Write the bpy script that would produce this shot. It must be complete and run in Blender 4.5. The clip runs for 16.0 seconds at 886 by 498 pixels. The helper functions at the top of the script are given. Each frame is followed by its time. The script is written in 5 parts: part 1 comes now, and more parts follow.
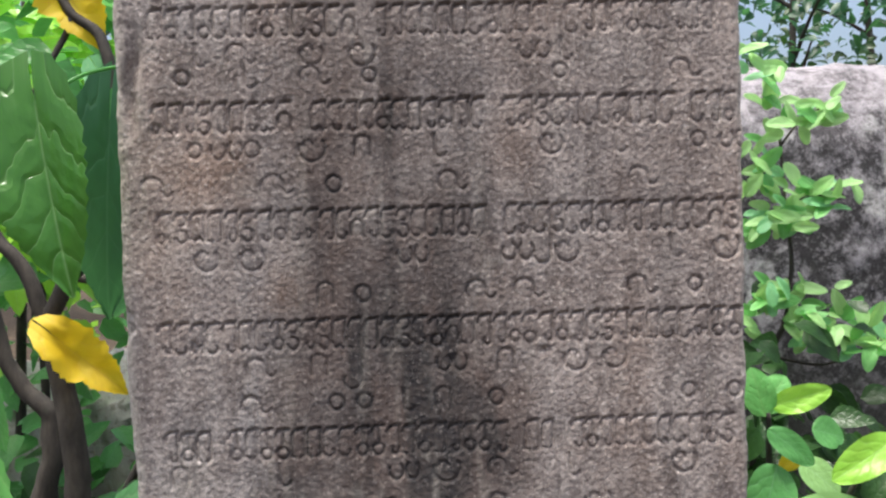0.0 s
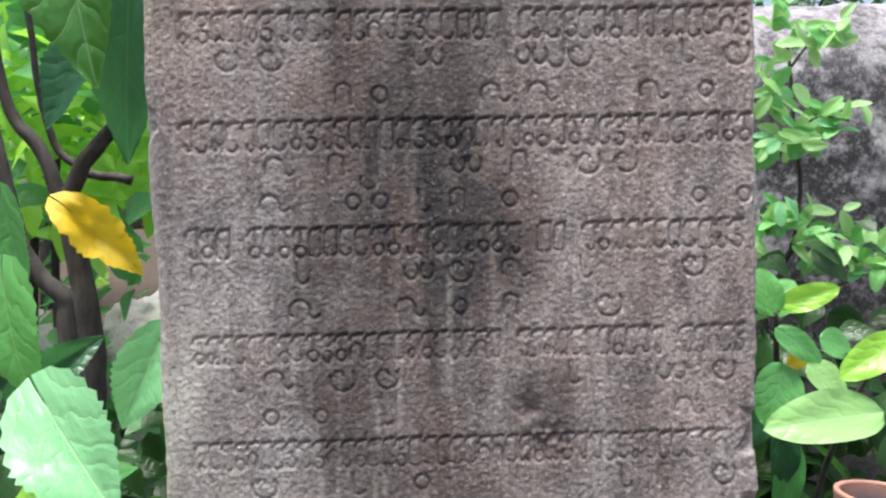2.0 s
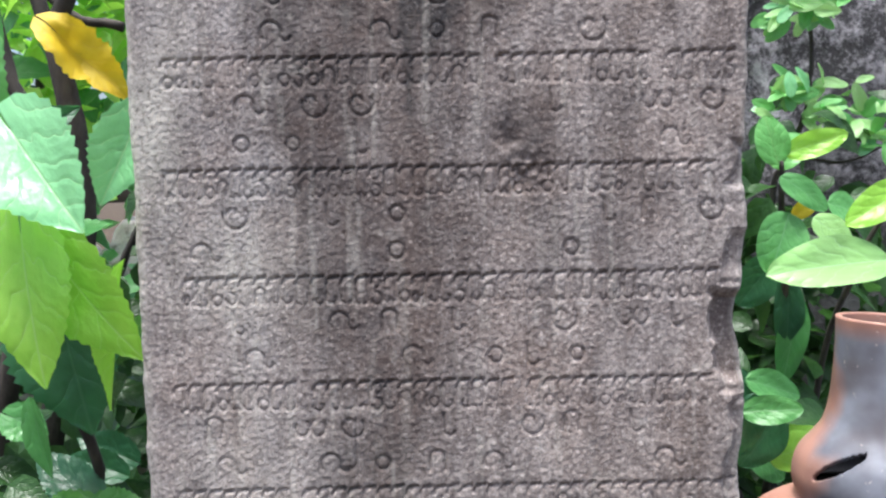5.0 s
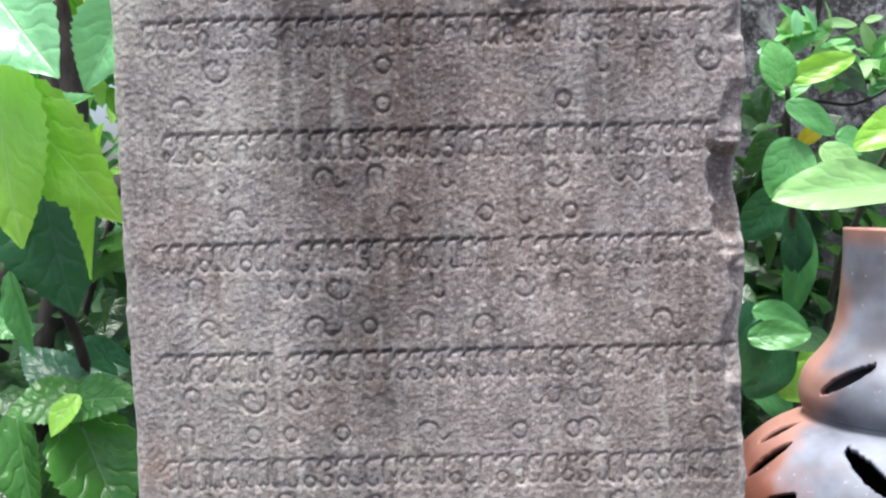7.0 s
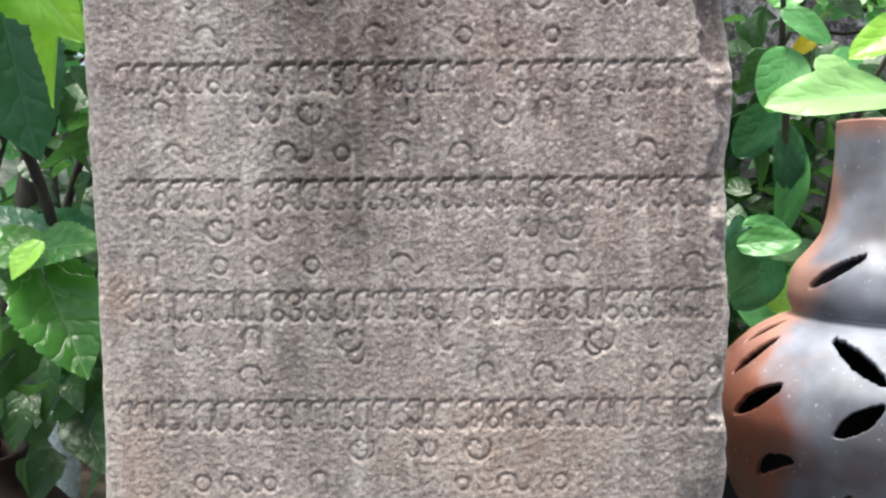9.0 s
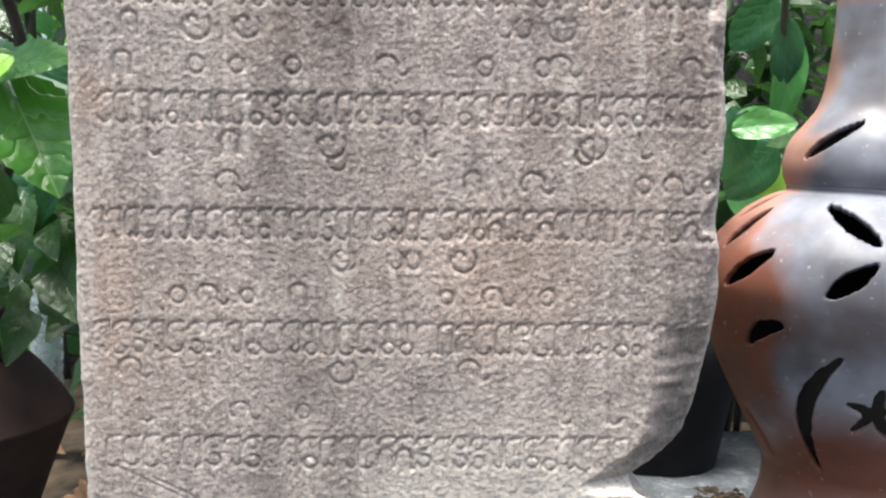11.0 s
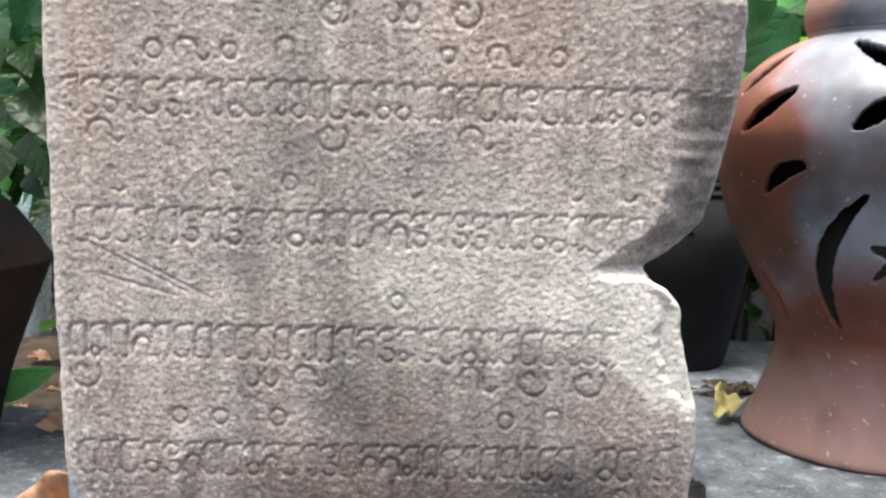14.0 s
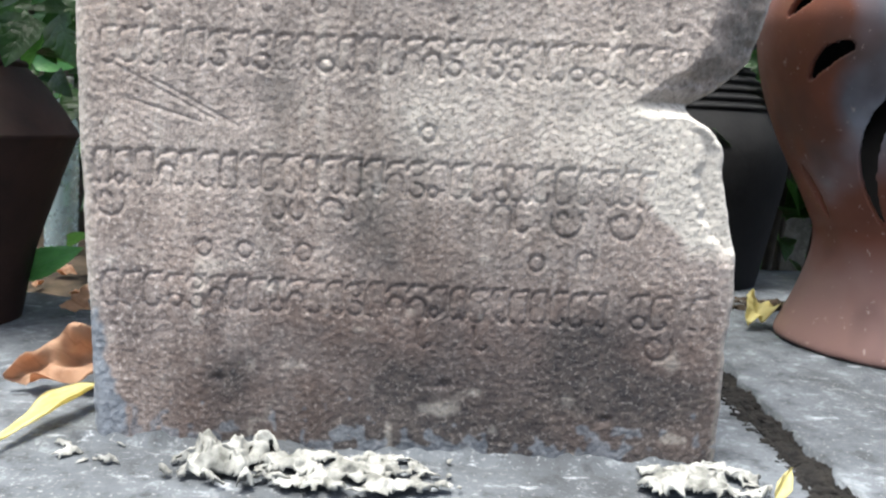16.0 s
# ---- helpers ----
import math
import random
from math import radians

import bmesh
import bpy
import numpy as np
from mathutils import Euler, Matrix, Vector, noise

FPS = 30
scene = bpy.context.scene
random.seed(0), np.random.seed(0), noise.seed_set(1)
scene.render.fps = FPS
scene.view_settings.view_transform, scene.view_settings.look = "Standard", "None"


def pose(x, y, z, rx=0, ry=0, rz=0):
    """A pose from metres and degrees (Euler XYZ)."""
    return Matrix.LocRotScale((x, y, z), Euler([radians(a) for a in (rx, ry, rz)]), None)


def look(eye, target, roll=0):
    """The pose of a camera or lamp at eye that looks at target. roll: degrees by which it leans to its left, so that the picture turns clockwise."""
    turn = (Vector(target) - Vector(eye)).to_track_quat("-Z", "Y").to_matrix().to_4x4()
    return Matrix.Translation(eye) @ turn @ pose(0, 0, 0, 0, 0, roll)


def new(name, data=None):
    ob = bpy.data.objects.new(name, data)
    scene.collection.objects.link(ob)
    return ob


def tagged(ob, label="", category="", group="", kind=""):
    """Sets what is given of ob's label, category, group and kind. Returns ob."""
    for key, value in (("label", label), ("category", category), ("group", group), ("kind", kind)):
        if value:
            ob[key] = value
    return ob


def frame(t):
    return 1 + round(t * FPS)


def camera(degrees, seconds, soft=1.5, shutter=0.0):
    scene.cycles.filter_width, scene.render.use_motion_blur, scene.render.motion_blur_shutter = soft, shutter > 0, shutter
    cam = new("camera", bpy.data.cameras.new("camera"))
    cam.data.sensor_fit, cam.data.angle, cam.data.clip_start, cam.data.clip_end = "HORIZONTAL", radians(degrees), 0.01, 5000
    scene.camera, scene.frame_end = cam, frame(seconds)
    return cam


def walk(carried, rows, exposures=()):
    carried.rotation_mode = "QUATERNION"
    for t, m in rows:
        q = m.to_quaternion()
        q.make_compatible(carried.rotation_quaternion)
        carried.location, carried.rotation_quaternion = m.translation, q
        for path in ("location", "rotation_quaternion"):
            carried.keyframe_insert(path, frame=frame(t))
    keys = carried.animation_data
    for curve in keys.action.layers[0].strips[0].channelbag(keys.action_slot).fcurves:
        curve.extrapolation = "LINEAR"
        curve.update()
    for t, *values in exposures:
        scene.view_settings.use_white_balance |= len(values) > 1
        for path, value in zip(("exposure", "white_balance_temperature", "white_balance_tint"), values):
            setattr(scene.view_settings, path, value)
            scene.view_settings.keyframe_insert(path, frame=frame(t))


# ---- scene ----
cam = camera(57.1, 16.0, soft=2.4)
METRES, EYE, TILT, LEAN, TURN = 1.0, 1.22, -1.8, 1.6, -2.0
ROWS = [
    (0.0, 0.0, 0.0, 0.0, 0.0, 0.0, 0.0),
    (0.5, 0.0021, -0.0108, -0.0408, -0.09, 0.43, -0.06),
    (1.0, -0.0022, -0.0116, -0.0799, -0.12, 0.65, -0.17),
    (1.5, -0.0079, -0.0102, -0.1103, 0.1, 0.46, -0.28),
    (2.0, -0.006, -0.0125, -0.1545, 0.46, -0.24, -0.35),
    (2.5, -0.0018, -0.0101, -0.1873, 0.58, -1.16, -0.31),
    (3.0, 0.008, -0.0119, -0.2231, 0.75, -1.69, -0.42),
    (3.5, 0.0161, -0.0074, -0.2499, 1.09, -2.17, -0.42),
    (4.0, 0.0203, -0.0004, -0.2898, 1.25, -2.4, -0.58),
    (6.5, 0.04, 0.0212, -0.4305, 2.27, -1.54, -0.22),
    (7.0, 0.0451, 0.0269, -0.4673, 2.37, -1.73, -0.3),
    (7.5, 0.0513, 0.0274, -0.4924, 2.48, -1.85, -0.31),
    (8.0, 0.0552, 0.028, -0.5194, 2.54, -1.66, -0.54),
    (8.5, 0.0588, 0.0379, -0.5569, 2.44, -1.86, -0.79),
    (9.0, 0.0614, 0.0474, -0.5906, 2.09, -2.44, -1.21),
    (11.5, 0.0709, 0.0665, -0.7327, 1.4, -5.09, -2.38),
    (12.0, 0.0743, 0.0713, -0.7509, 1.27, -5.55, -2.6),
    (12.5, 0.0757, 0.0807, -0.777, 1.17, -5.91, -2.73),
    (13.0, 0.0728, 0.0855, -0.8046, 1.1, -5.9, -2.94),
    (13.5, 0.073, 0.0999, -0.8411, 1.28, -5.68, -2.92),
    (14.0, 0.074, 0.1029, -0.873, 1.55, -5.56, -2.97),
    (14.5, 0.0768, 0.0983, -0.8915, 2.05, -5.59, -3.14),
    (15.0, 0.0825, 0.0995, -0.9165, 2.6, -5.96, -3.52),
    (15.5, 0.0765, 0.1036, -0.9489, 3.08, -6.58, -3.95),
    (16.0, 0.074, 0.1104, -0.9722, 3.32, -7.43, -4.28),
]
walk(cam, [(t, pose(0, 0, EYE, TILT, LEAN, TURN) @ pose(METRES * x, METRES * y, METRES * z, 90 + pitch, roll, yaw)) for t, x, y, z, yaw, pitch, roll in ROWS],
     exposures=[(0.0, 0.26, 6450, 8), (2.5, 0.50, 6150, 8), (4.0, 0.54, 6050, 8), (7.0, 0.60, 5950, 8), (9.0, 0.70, 6300, 5), (13.0, 0.92, 6400, 7), (15.5, 0.90, 6300, 5), (16.0, 0.84, 6250, 5)])

# ---- world, sun, exposure ----
world = bpy.data.worlds.new("world")
scene.world = world
world.use_nodes = True
_nt = world.node_tree
_sky = _nt.nodes.new("ShaderNodeTexSky")
_sky.sky_type, _sky.sun_disc = "NISHITA", False
_sky.sun_elevation, _sky.sun_rotation = radians(80), radians(218)
_sky.air_density, _sky.dust_density = 1.0, 7.0
_nt.links.new(_sky.outputs[0], _nt.nodes["Background"].inputs[0])
_nt.nodes["Background"].inputs[1].default_value = 0.23
sun = new("sun", bpy.data.lights.new("sun", "SUN"))
sun.data.energy, sun.data.angle, sun.data.color = 5.4, radians(20), (1.0, 0.96, 0.91)
sun.matrix_basis = look((-0.55, -0.12, 5.0), (0, 0.6, 0))


# ---- helpers of this scene ----
def part(name, bm, material, parent=None, label="", smooth=True):
    me = bpy.data.meshes.new(name)
    if smooth:
        for f in bm.faces:
            f.smooth = True
    bm.to_mesh(me)
    bm.free()
    me.materials.append(material)
    ob = new(name, me)
    if parent:
        ob.parent = parent
    if label:
        ob["label"] = label
    return ob


def array_mesh(name, verts, quads, material, smooth=True):
    me = bpy.data.meshes.new(name)
    me.vertices.add(len(verts))
    me.vertices.foreach_set("co", np.asarray(verts, dtype=np.float32).ravel())
    n = len(quads)
    me.loops.add(4 * n)
    me.polygons.add(n)
    me.loops.foreach_set("vertex_index", np.asarray(quads, dtype=np.int32).ravel())
    me.polygons.foreach_set("loop_start", np.arange(0, 4 * n, 4, dtype=np.int32))
    me.polygons.foreach_set("use_smooth", np.full(n, smooth))
    me.update(calc_edges=True)
    me.materials.append(material)
    return me


def smooth_noise(shape, cell, rng):
    """Value noise on a grid; cell gives its size in grid steps along both axes."""
    gy, gx = int(shape[0] / cell[0]) + 3, int(shape[1] / cell[1]) + 3
    g = rng.random((gy, gx)) * 2 - 1
    y, x = np.arange(shape[0]) / cell[0], np.arange(shape[1]) / cell[1]
    iy, ix = y.astype(int), x.astype(int)
    fy, fx = y - iy, x - ix
    fy, fx = fy * fy * (3 - 2 * fy), fx * fx * (3 - 2 * fx)
    a = g[iy] * (1 - fy)[:, None] + g[iy + 1] * fy[:, None]
    return a[:, ix] * (1 - fx) + a[:, ix + 1] * fx


def tube(bm, points, radii, sides=8):
    """A tapered tube along points."""
    rings = []
    pts = [Vector(p) for p in points]
    for i, p in enumerate(pts):
        d = (pts[min(i + 1, len(pts) - 1)] - pts[max(i - 1, 0)]).normalized()
        side = d.orthogonal().normalized()
        if rings:
            side = (last - d * last.dot(d)).normalized()
        last = side
        up = d.cross(side)
        rings.append([bm.verts.new(p + radii[i] * (math.cos(a) * side + math.sin(a) * up)) for a in [2 * math.pi * k / sides for k in range(sides)]])
    for r, s in zip(rings, rings[1:]):
        for k in range(sides):
            bm.faces.new((r[k], r[(k + 1) % sides], s[(k + 1) % sides], s[k]))
    bm.faces.new(rings[0][::-1])
    bm.faces.new(rings[-1])


def bend(points, steps=5, wobble=0.0):
    """A smooth line through points, with a slight wobble."""
    pts = [Vector(p) for p in points]
    out = []
    for i in range(len(pts) - 1):
        a, b, c, d = pts[max(i - 1, 0)], pts[i], pts[i + 1], pts[min(i + 2, len(pts) - 1)]
        for k in range(steps):
            t = k / steps
            p = 0.5 * (2 * b + (c - a) * t + (2 * a - 5 * b + 4 * c - d) * t * t + (3 * b - a - 3 * c + d) * t ** 3)
            out.append(p + wobble * noise.noise_vector(p * 30))
    return out + [pts[-1]]


# ---- materials ----
class Nodes:
    """A small builder of node materials."""

    def __init__(self, name):
        self.mat = bpy.data.materials.new(name)
        self.mat.use_nodes = True
        self.tree = self.mat.node_tree
        self.bsdf = self.tree.nodes["Principled BSDF"]
        self.out = self.tree.nodes["Material Output"]
        self.co = self.node("ShaderNodeTexCoord")

    def node(self, kind, **values):
        n = self.tree.nodes.new(kind)
        if "operation" in values:
            n.operation = values["operation"]
        if "data_type" in values:
            n.data_type, n.blend_type = values["data_type"], values["blend_type"]
        if "attribute_name" in values:
            n.attribute_name = values["attribute_name"]
        return n

    def put(self, socket, value):
        if hasattr(value, "is_linked"):
            self.tree.links.new(value, socket)
        else:
            socket.default_value = value

    def noise(self, scale, detail=4, rough=0.6, stretch=(1, 1, 1), space="Object"):
        m = self.node("ShaderNodeMapping")
        m.inputs["Scale"].default_value = stretch
        self.put(m.inputs[0], self.co.outputs[space])
        n = self.node("ShaderNodeTexNoise")
        self.put(n.inputs["Vector"], m.outputs[0])
        n.inputs["Scale"].default_value, n.inputs["Detail"].default_value, n.inputs["Roughness"].default_value = scale, detail, rough
        return n.outputs["Fac"]

    def ramp(self, fac, low, high, a=0.0, b=1.0):
        r = self.node("ShaderNodeMapRange")
        self.put(r.inputs[0], fac)
        for i, v in zip((1, 2, 3, 4), (low, high, a, b)):
            r.inputs[i].default_value = v
        return r.outputs[0]

    def mix(self, fac, a, b, mode="MIX"):
        m = self.node("ShaderNodeMix", data_type="RGBA", blend_type=mode)
        self.put(m.inputs[0], fac)
        self.put(m.inputs[6], a)
        self.put(m.inputs[7], b)
        return m.outputs[2]

    def math(self, op, a, b=0.0):
        m = self.node("ShaderNodeMath", operation=op)
        self.put(m.inputs[0], a)
        self.put(m.inputs[1], b)
        return m.outputs[0]

    def bump(self, height, strength=0.5, distance=0.002, normal=None):
        b = self.node("ShaderNodeBump")
        b.inputs["Strength"].default_value, b.inputs["Distance"].default_value = strength, distance
        self.put(b.inputs["Height"], height)
        if normal:
            self.put(b.inputs["Normal"], normal)
        return b.outputs[0]

    def done(self, colour=None, rough=None, normal=None):
        if colour is not None:
            self.put(self.bsdf.inputs["Base Color"], colour)
        if rough is not None:
            self.put(self.bsdf.inputs["Roughness"], rough)
        if normal is not None:
            self.put(self.bsdf.inputs["Normal"], normal)
        return self.mat


def rgb(r, g, b):
    return (r, g, b, 1.0)


def sandstone_material():
    m = Nodes("weathered_sandstone")
    att = m.node("ShaderNodeAttribute", attribute_name="stain_and_shade")
    sep = m.node("ShaderNodeSeparateColor")
    m.put(sep.inputs[0], att.outputs["Color"])
    dark, pale, warm = sep.outputs[0], sep.outputs[1], sep.outputs[2]
    grey = m.node("ShaderNodeAttribute", attribute_name="bloom").outputs["Fac"]
    grain = m.noise(300, 4, 0.72)
    mottle = m.noise(120, 4, 0.7)
    blot = m.noise(26, 5, 0.7)
    base = m.mix(m.ramp(blot, 0.35, 0.65), rgb(0.265, 0.224, 0.205), rgb(0.35, 0.305, 0.283))
    base = m.mix(m.math("MULTIPLY", grey, m.ramp(blot, 0.3, 0.7, 0.45, 0.9)), base, rgb(0.315, 0.318, 0.325))
    lanes = m.noise(70, 5, 0.7, (1, 1, 0.16))
    base = m.mix(m.ramp(lanes, 0.52, 0.36, 0, 0.55), base, rgb(0.11, 0.093, 0.088))
    base = m.mix(m.ramp(lanes, 0.55, 0.70, 0, 0.55), base, rgb(0.46, 0.42, 0.39))
    base = m.mix(m.ramp(mottle, 0.47, 0.36, 0, 0.55), base, rgb(0.12, 0.10, 0.095))
    base = m.mix(m.ramp(mottle, 0.55, 0.66, 0, 0.40), base, rgb(0.46, 0.43, 0.41))
    base = m.mix(warm, base, rgb(0.42, 0.27, 0.18))
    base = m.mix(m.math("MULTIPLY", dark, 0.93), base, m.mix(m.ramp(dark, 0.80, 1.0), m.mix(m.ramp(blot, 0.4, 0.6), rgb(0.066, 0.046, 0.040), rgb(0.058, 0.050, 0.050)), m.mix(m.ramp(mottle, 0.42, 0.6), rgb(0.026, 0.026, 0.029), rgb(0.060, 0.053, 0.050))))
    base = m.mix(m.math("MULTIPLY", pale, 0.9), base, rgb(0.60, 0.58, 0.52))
    base = m.mix(m.ramp(grain, 0.47, 0.33, 0, 0.70), base, rgb(0.075, 0.06, 0.056))
    base = m.mix(m.math("MULTIPLY", m.ramp(grain, 0.55, 0.68, 0, 0.85), m.ramp(dark, 0.0, 0.8, 1.0, 0.3)), base, rgb(0.62, 0.57, 0.53))
    base = m.mix(1.0, base, rgb(0.86, 0.84, 0.83), "MULTIPLY")
    base = m.mix(m.math("MULTIPLY", att.outputs["Alpha"], 0.88), base, m.mix(m.ramp(mottle, 0.36, 0.62), rgb(0.095, 0.110, 0.130), rgb(0.19, 0.215, 0.245)))
    fine = m.noise(700, 3, 0.6)
    n = m.bump(grain, 0.36, 0.0012)
    n = m.bump(fine, 0.25, 0.0005, n)
    m.bsdf.inputs["Specular IOR Level"].default_value = 0.25
    return m.done(base, 0.92, n)


def cement_material(name, a, b, dirt):
    m = Nodes(name)
    big, mid, fine = m.noise(5, 5, 0.65), m.noise(38, 5, 0.7), m.noise(260, 3, 0.6)
    c = m.mix(m.ramp(big, 0.35, 0.68), a, b)
    c = m.mix(m.ramp(mid, 0.52, 0.66, 0, 0.8), c, dirt)
    c = m.mix(m.ramp(mid, 0.44, 0.36, 0, 0.4), c, rgb(0.24, 0.26, 0.275))
    c = m.mix(m.ramp(fine, 0.60, 0.75, 0, 0.4), c, rgb(0.45, 0.46, 0.46))
    wash = m.noise(24, 6, 0.75, (1, 2.2, 1))
    c = m.mix(m.ramp(wash, 0.56, 0.66, 0, 0.65), c, b)
    c = m.mix(m.ramp(wash, 0.60, 0.70, 0, 0.7), c, rgb(0.38, 0.40, 0.42))
    n = m.bump(mid, 0.6, 0.004)
    return m.done(c, 0.85, m.bump(fine, 0.4, 0.001, n))


def moss_wall_material():
    m = Nodes("mossy_dark_stone")
    big, mid, fine = m.noise(2.2, 6, 0.7), m.noise(16, 8, 0.8), m.noise(80, 4, 0.7)
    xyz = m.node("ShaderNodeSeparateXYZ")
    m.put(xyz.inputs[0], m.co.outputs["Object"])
    # Paler towards the rounded top: skylight on it put into the colour.
    top_light = m.ramp(m.math("ADD", xyz.outputs[2], m.ramp(big, 0.3, 0.7, -0.12, 0.12)), 1.36, 1.74, 0.0, 1.0)
    c = m.mix(m.ramp(m.math("ADD", mid, m.ramp(top_light, 0, 1, -0.02, 0.09)), 0.45, 0.60), rgb(0.026, 0.024, 0.027), rgb(0.34, 0.32, 0.345))
    c = m.mix(m.ramp(fine, 0.54, 0.70, 0, 0.6), c, rgb(0.38, 0.36, 0.38))
    c = m.mix(m.ramp(m.noise(6, 5, 0.65), 0.58, 0.68, 0, 0.85), c, rgb(0.50, 0.50, 0.50))
    # Darkened below by height: dark moss plus painted shade behind the shrub.
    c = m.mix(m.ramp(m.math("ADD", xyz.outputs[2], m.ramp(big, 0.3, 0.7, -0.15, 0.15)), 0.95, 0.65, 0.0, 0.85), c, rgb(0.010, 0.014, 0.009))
    c = m.mix(m.math("MULTIPLY", top_light, m.ramp(m.noise(48, 5, 0.75), 0.38, 0.62, 0.15, 0.9)), c, rgb(0.40, 0.365, 0.39))
    return m.done(c, 0.9, m.bump(fine, 0.8, 0.006, m.bump(mid, 0.8, 0.02)))


def leaf_material(name, low, high, vein, through_colour, gloss=0.33, spots=0.0, relief=0.22):
    m = Nodes(name)
    uv = m.node("ShaderNodeSeparateXYZ")
    m.put(uv.inputs[0], m.co.outputs["UV"])
    across = m.math("ABSOLUTE", m.math("SUBTRACT", uv.outputs[0], 0.5))
    along = uv.outputs[1]
    mid = m.ramp(across, 0.003, 0.018, 1, 0)
    slant = m.math("ADD", m.math("SUBTRACT", along, m.math("MULTIPLY", across, 0.75)), m.ramp(m.noise(3.5, 2, 0.5, space="UV"), 0.2, 0.8, -0.09, 0.09))
    wave = m.math("ABSOLUTE", m.math("SUBTRACT", m.math("FRACT", m.math("MULTIPLY", slant, 4.6)), 0.5))
    side = m.ramp(wave, 0.008, 0.04, 0.7, 0)
    veins = m.math("MAXIMUM", mid, side)
    info = m.node("ShaderNodeObjectInfo")
    geo = m.node("ShaderNodeNewGeometry")
    own = m.math("FRACT", m.math("ADD", info.outputs["Random"], geo.outputs["Random Per Island"]))
    blot = m.noise(3.0, 4, 0.6, space="UV")
    c = m.mix(own, low, high)
    c = m.mix(m.ramp(blot, 0.35, 0.7, 0, 0.6), c, high)
    if spots:
        c = m.mix(m.ramp(m.noise(5.0, 5, 0.7, space="UV"), 0.62, 0.72, 0, spots), c, rgb(0.22, 0.12, 0.03))
    c = m.mix(m.ramp(m.noise(7, 4, 0.65, space="UV"), 0.45, 0.62, 0, 0.4), c, low)
    c = m.mix(m.ramp(across, 0.30, 0.5, 0, 0.45), c, high)
    c = m.mix(m.math("MULTIPLY", veins, 0.75), c, vein)
    puff = m.math("SUBTRACT", m.math("ADD", m.ramp(wave, 0.0, 0.25, 0, 0.5), m.math("MULTIPLY", blot, 1.4)), veins)
    n = m.bump(m.noise(9, 3, 0.5, space="UV"), 0.14, 0.010, m.bump(puff, relief, 0.006))
    m.done(c, gloss, n)
    m.bsdf.inputs["Specular IOR Level"].default_value = 0.5
    tr = m.node("ShaderNodeBsdfTranslucent")
    m.put(tr.inputs[0], m.mix(0.5, c, through_colour))
    mx = m.node("ShaderNodeMixShader")
    mx.inputs[0].default_value = 0.5
    m.put(mx.inputs[1], m.bsdf.outputs[0])
    m.put(mx.inputs[2], tr.outputs[0])
    m.put(m.out.inputs[0], mx.outputs[0])
    return m.mat


def bark_material():
    m = Nodes("dark_bark")
    g = m.noise(40, 5, 0.7, (1, 1, 0.35))
    c = m.mix(m.ramp(g, 0.35, 0.68), rgb(0.012, 0.010, 0.008), rgb(0.06, 0.05, 0.04))
    c = m.mix(m.ramp(m.noise(12, 3), 0.62, 0.78, 0, 0.5), c, rgb(0.16, 0.145, 0.125))
    return m.done(c, 0.85, m.bump(g, 0.7, 0.004))


def terracotta_material():
    m = Nodes("smoked_terracotta")
    xyz = m.node("ShaderNodeSeparateXYZ")
    m.put(xyz.inputs[0], m.co.outputs["Object"])
    side = m.math("SUBTRACT", m.math("MULTIPLY", xyz.outputs[0], 0.87), m.math("MULTIPLY", xyz.outputs[1], 0.5))
    wander = m.ramp(m.noise(7, 3, 0.5), 0.25, 0.75, -0.06, 0.06)
    smoke = m.math("MULTIPLY", m.ramp(m.math("ADD", side, wander), -0.075, -0.035), m.math("MULTIPLY", m.ramp(m.math("ADD", xyz.outputs[2], wander), 0.15, 0.26), m.ramp(xyz.outputs[2], 0.692, 0.67)))
    ash_sheen = m.ramp(m.noise(8, 4, 0.55), 0.40, 0.62)
    c = m.mix(m.ramp(m.noise(7, 4, 0.6), 0.3, 0.7), rgb(0.098, 0.033, 0.019), rgb(0.185, 0.066, 0.041))
    # Pink-grey foot, its highlight included in the colour.
    c = m.mix(m.ramp(m.math("ADD", xyz.outputs[2], wander), 0.12, 0.05, 0, 0.85), c, rgb(0.22, 0.135, 0.118))
    # Shoulder and neck tinted pinker to paint in the highlight there.
    c = m.mix(m.ramp(m.math("ADD", xyz.outputs[2], m.math("MULTIPLY", wander, 0.5)), 0.40, 0.46, 0, 0.7), c, rgb(0.36, 0.20, 0.155))
    # Blue-grey smoke; its paler tone also paints the reflected sky.
    c = m.mix(m.math("MULTIPLY", smoke, 0.95), c, m.mix(ash_sheen, rgb(0.070, 0.078, 0.098), rgb(0.20, 0.22, 0.262)))
    c = m.mix(m.math("MULTIPLY", m.ramp(m.noise(6, 3), 0.50, 0.66), 0.7), c, rgb(0.055, 0.038, 0.034))
    c = m.mix(m.ramp(m.noise(120, 3), 0.66, 0.74, 0, 0.5), c, rgb(0.5, 0.42, 0.38))
    m.bsdf.inputs["Specular IOR Level"].default_value = 0.3
    return m.done(c, m.ramp(m.noise(30, 3), 0.3, 0.7, 0.42, 0.56), m.bump(m.noise(200, 3), 0.15, 0.001))


def plain_material(name, a, b, scale, rough, bump_size=0.002):
    m = Nodes(name)
    g = m.noise(scale, 5, 0.65)
    f = m.noise(scale * 8, 3, 0.6)
    c = m.mix(m.ramp(g, 0.32, 0.68), a, b)
    c = m.mix(m.ramp(f, 0.55, 0.75, 0, 0.35), c, a)
    m.bsdf.inputs["Specular IOR Level"].default_value = 0.5 if rough < 0.6 else 0.18
    return m.done(c, rough, m.bump(f, 0.4, bump_size))


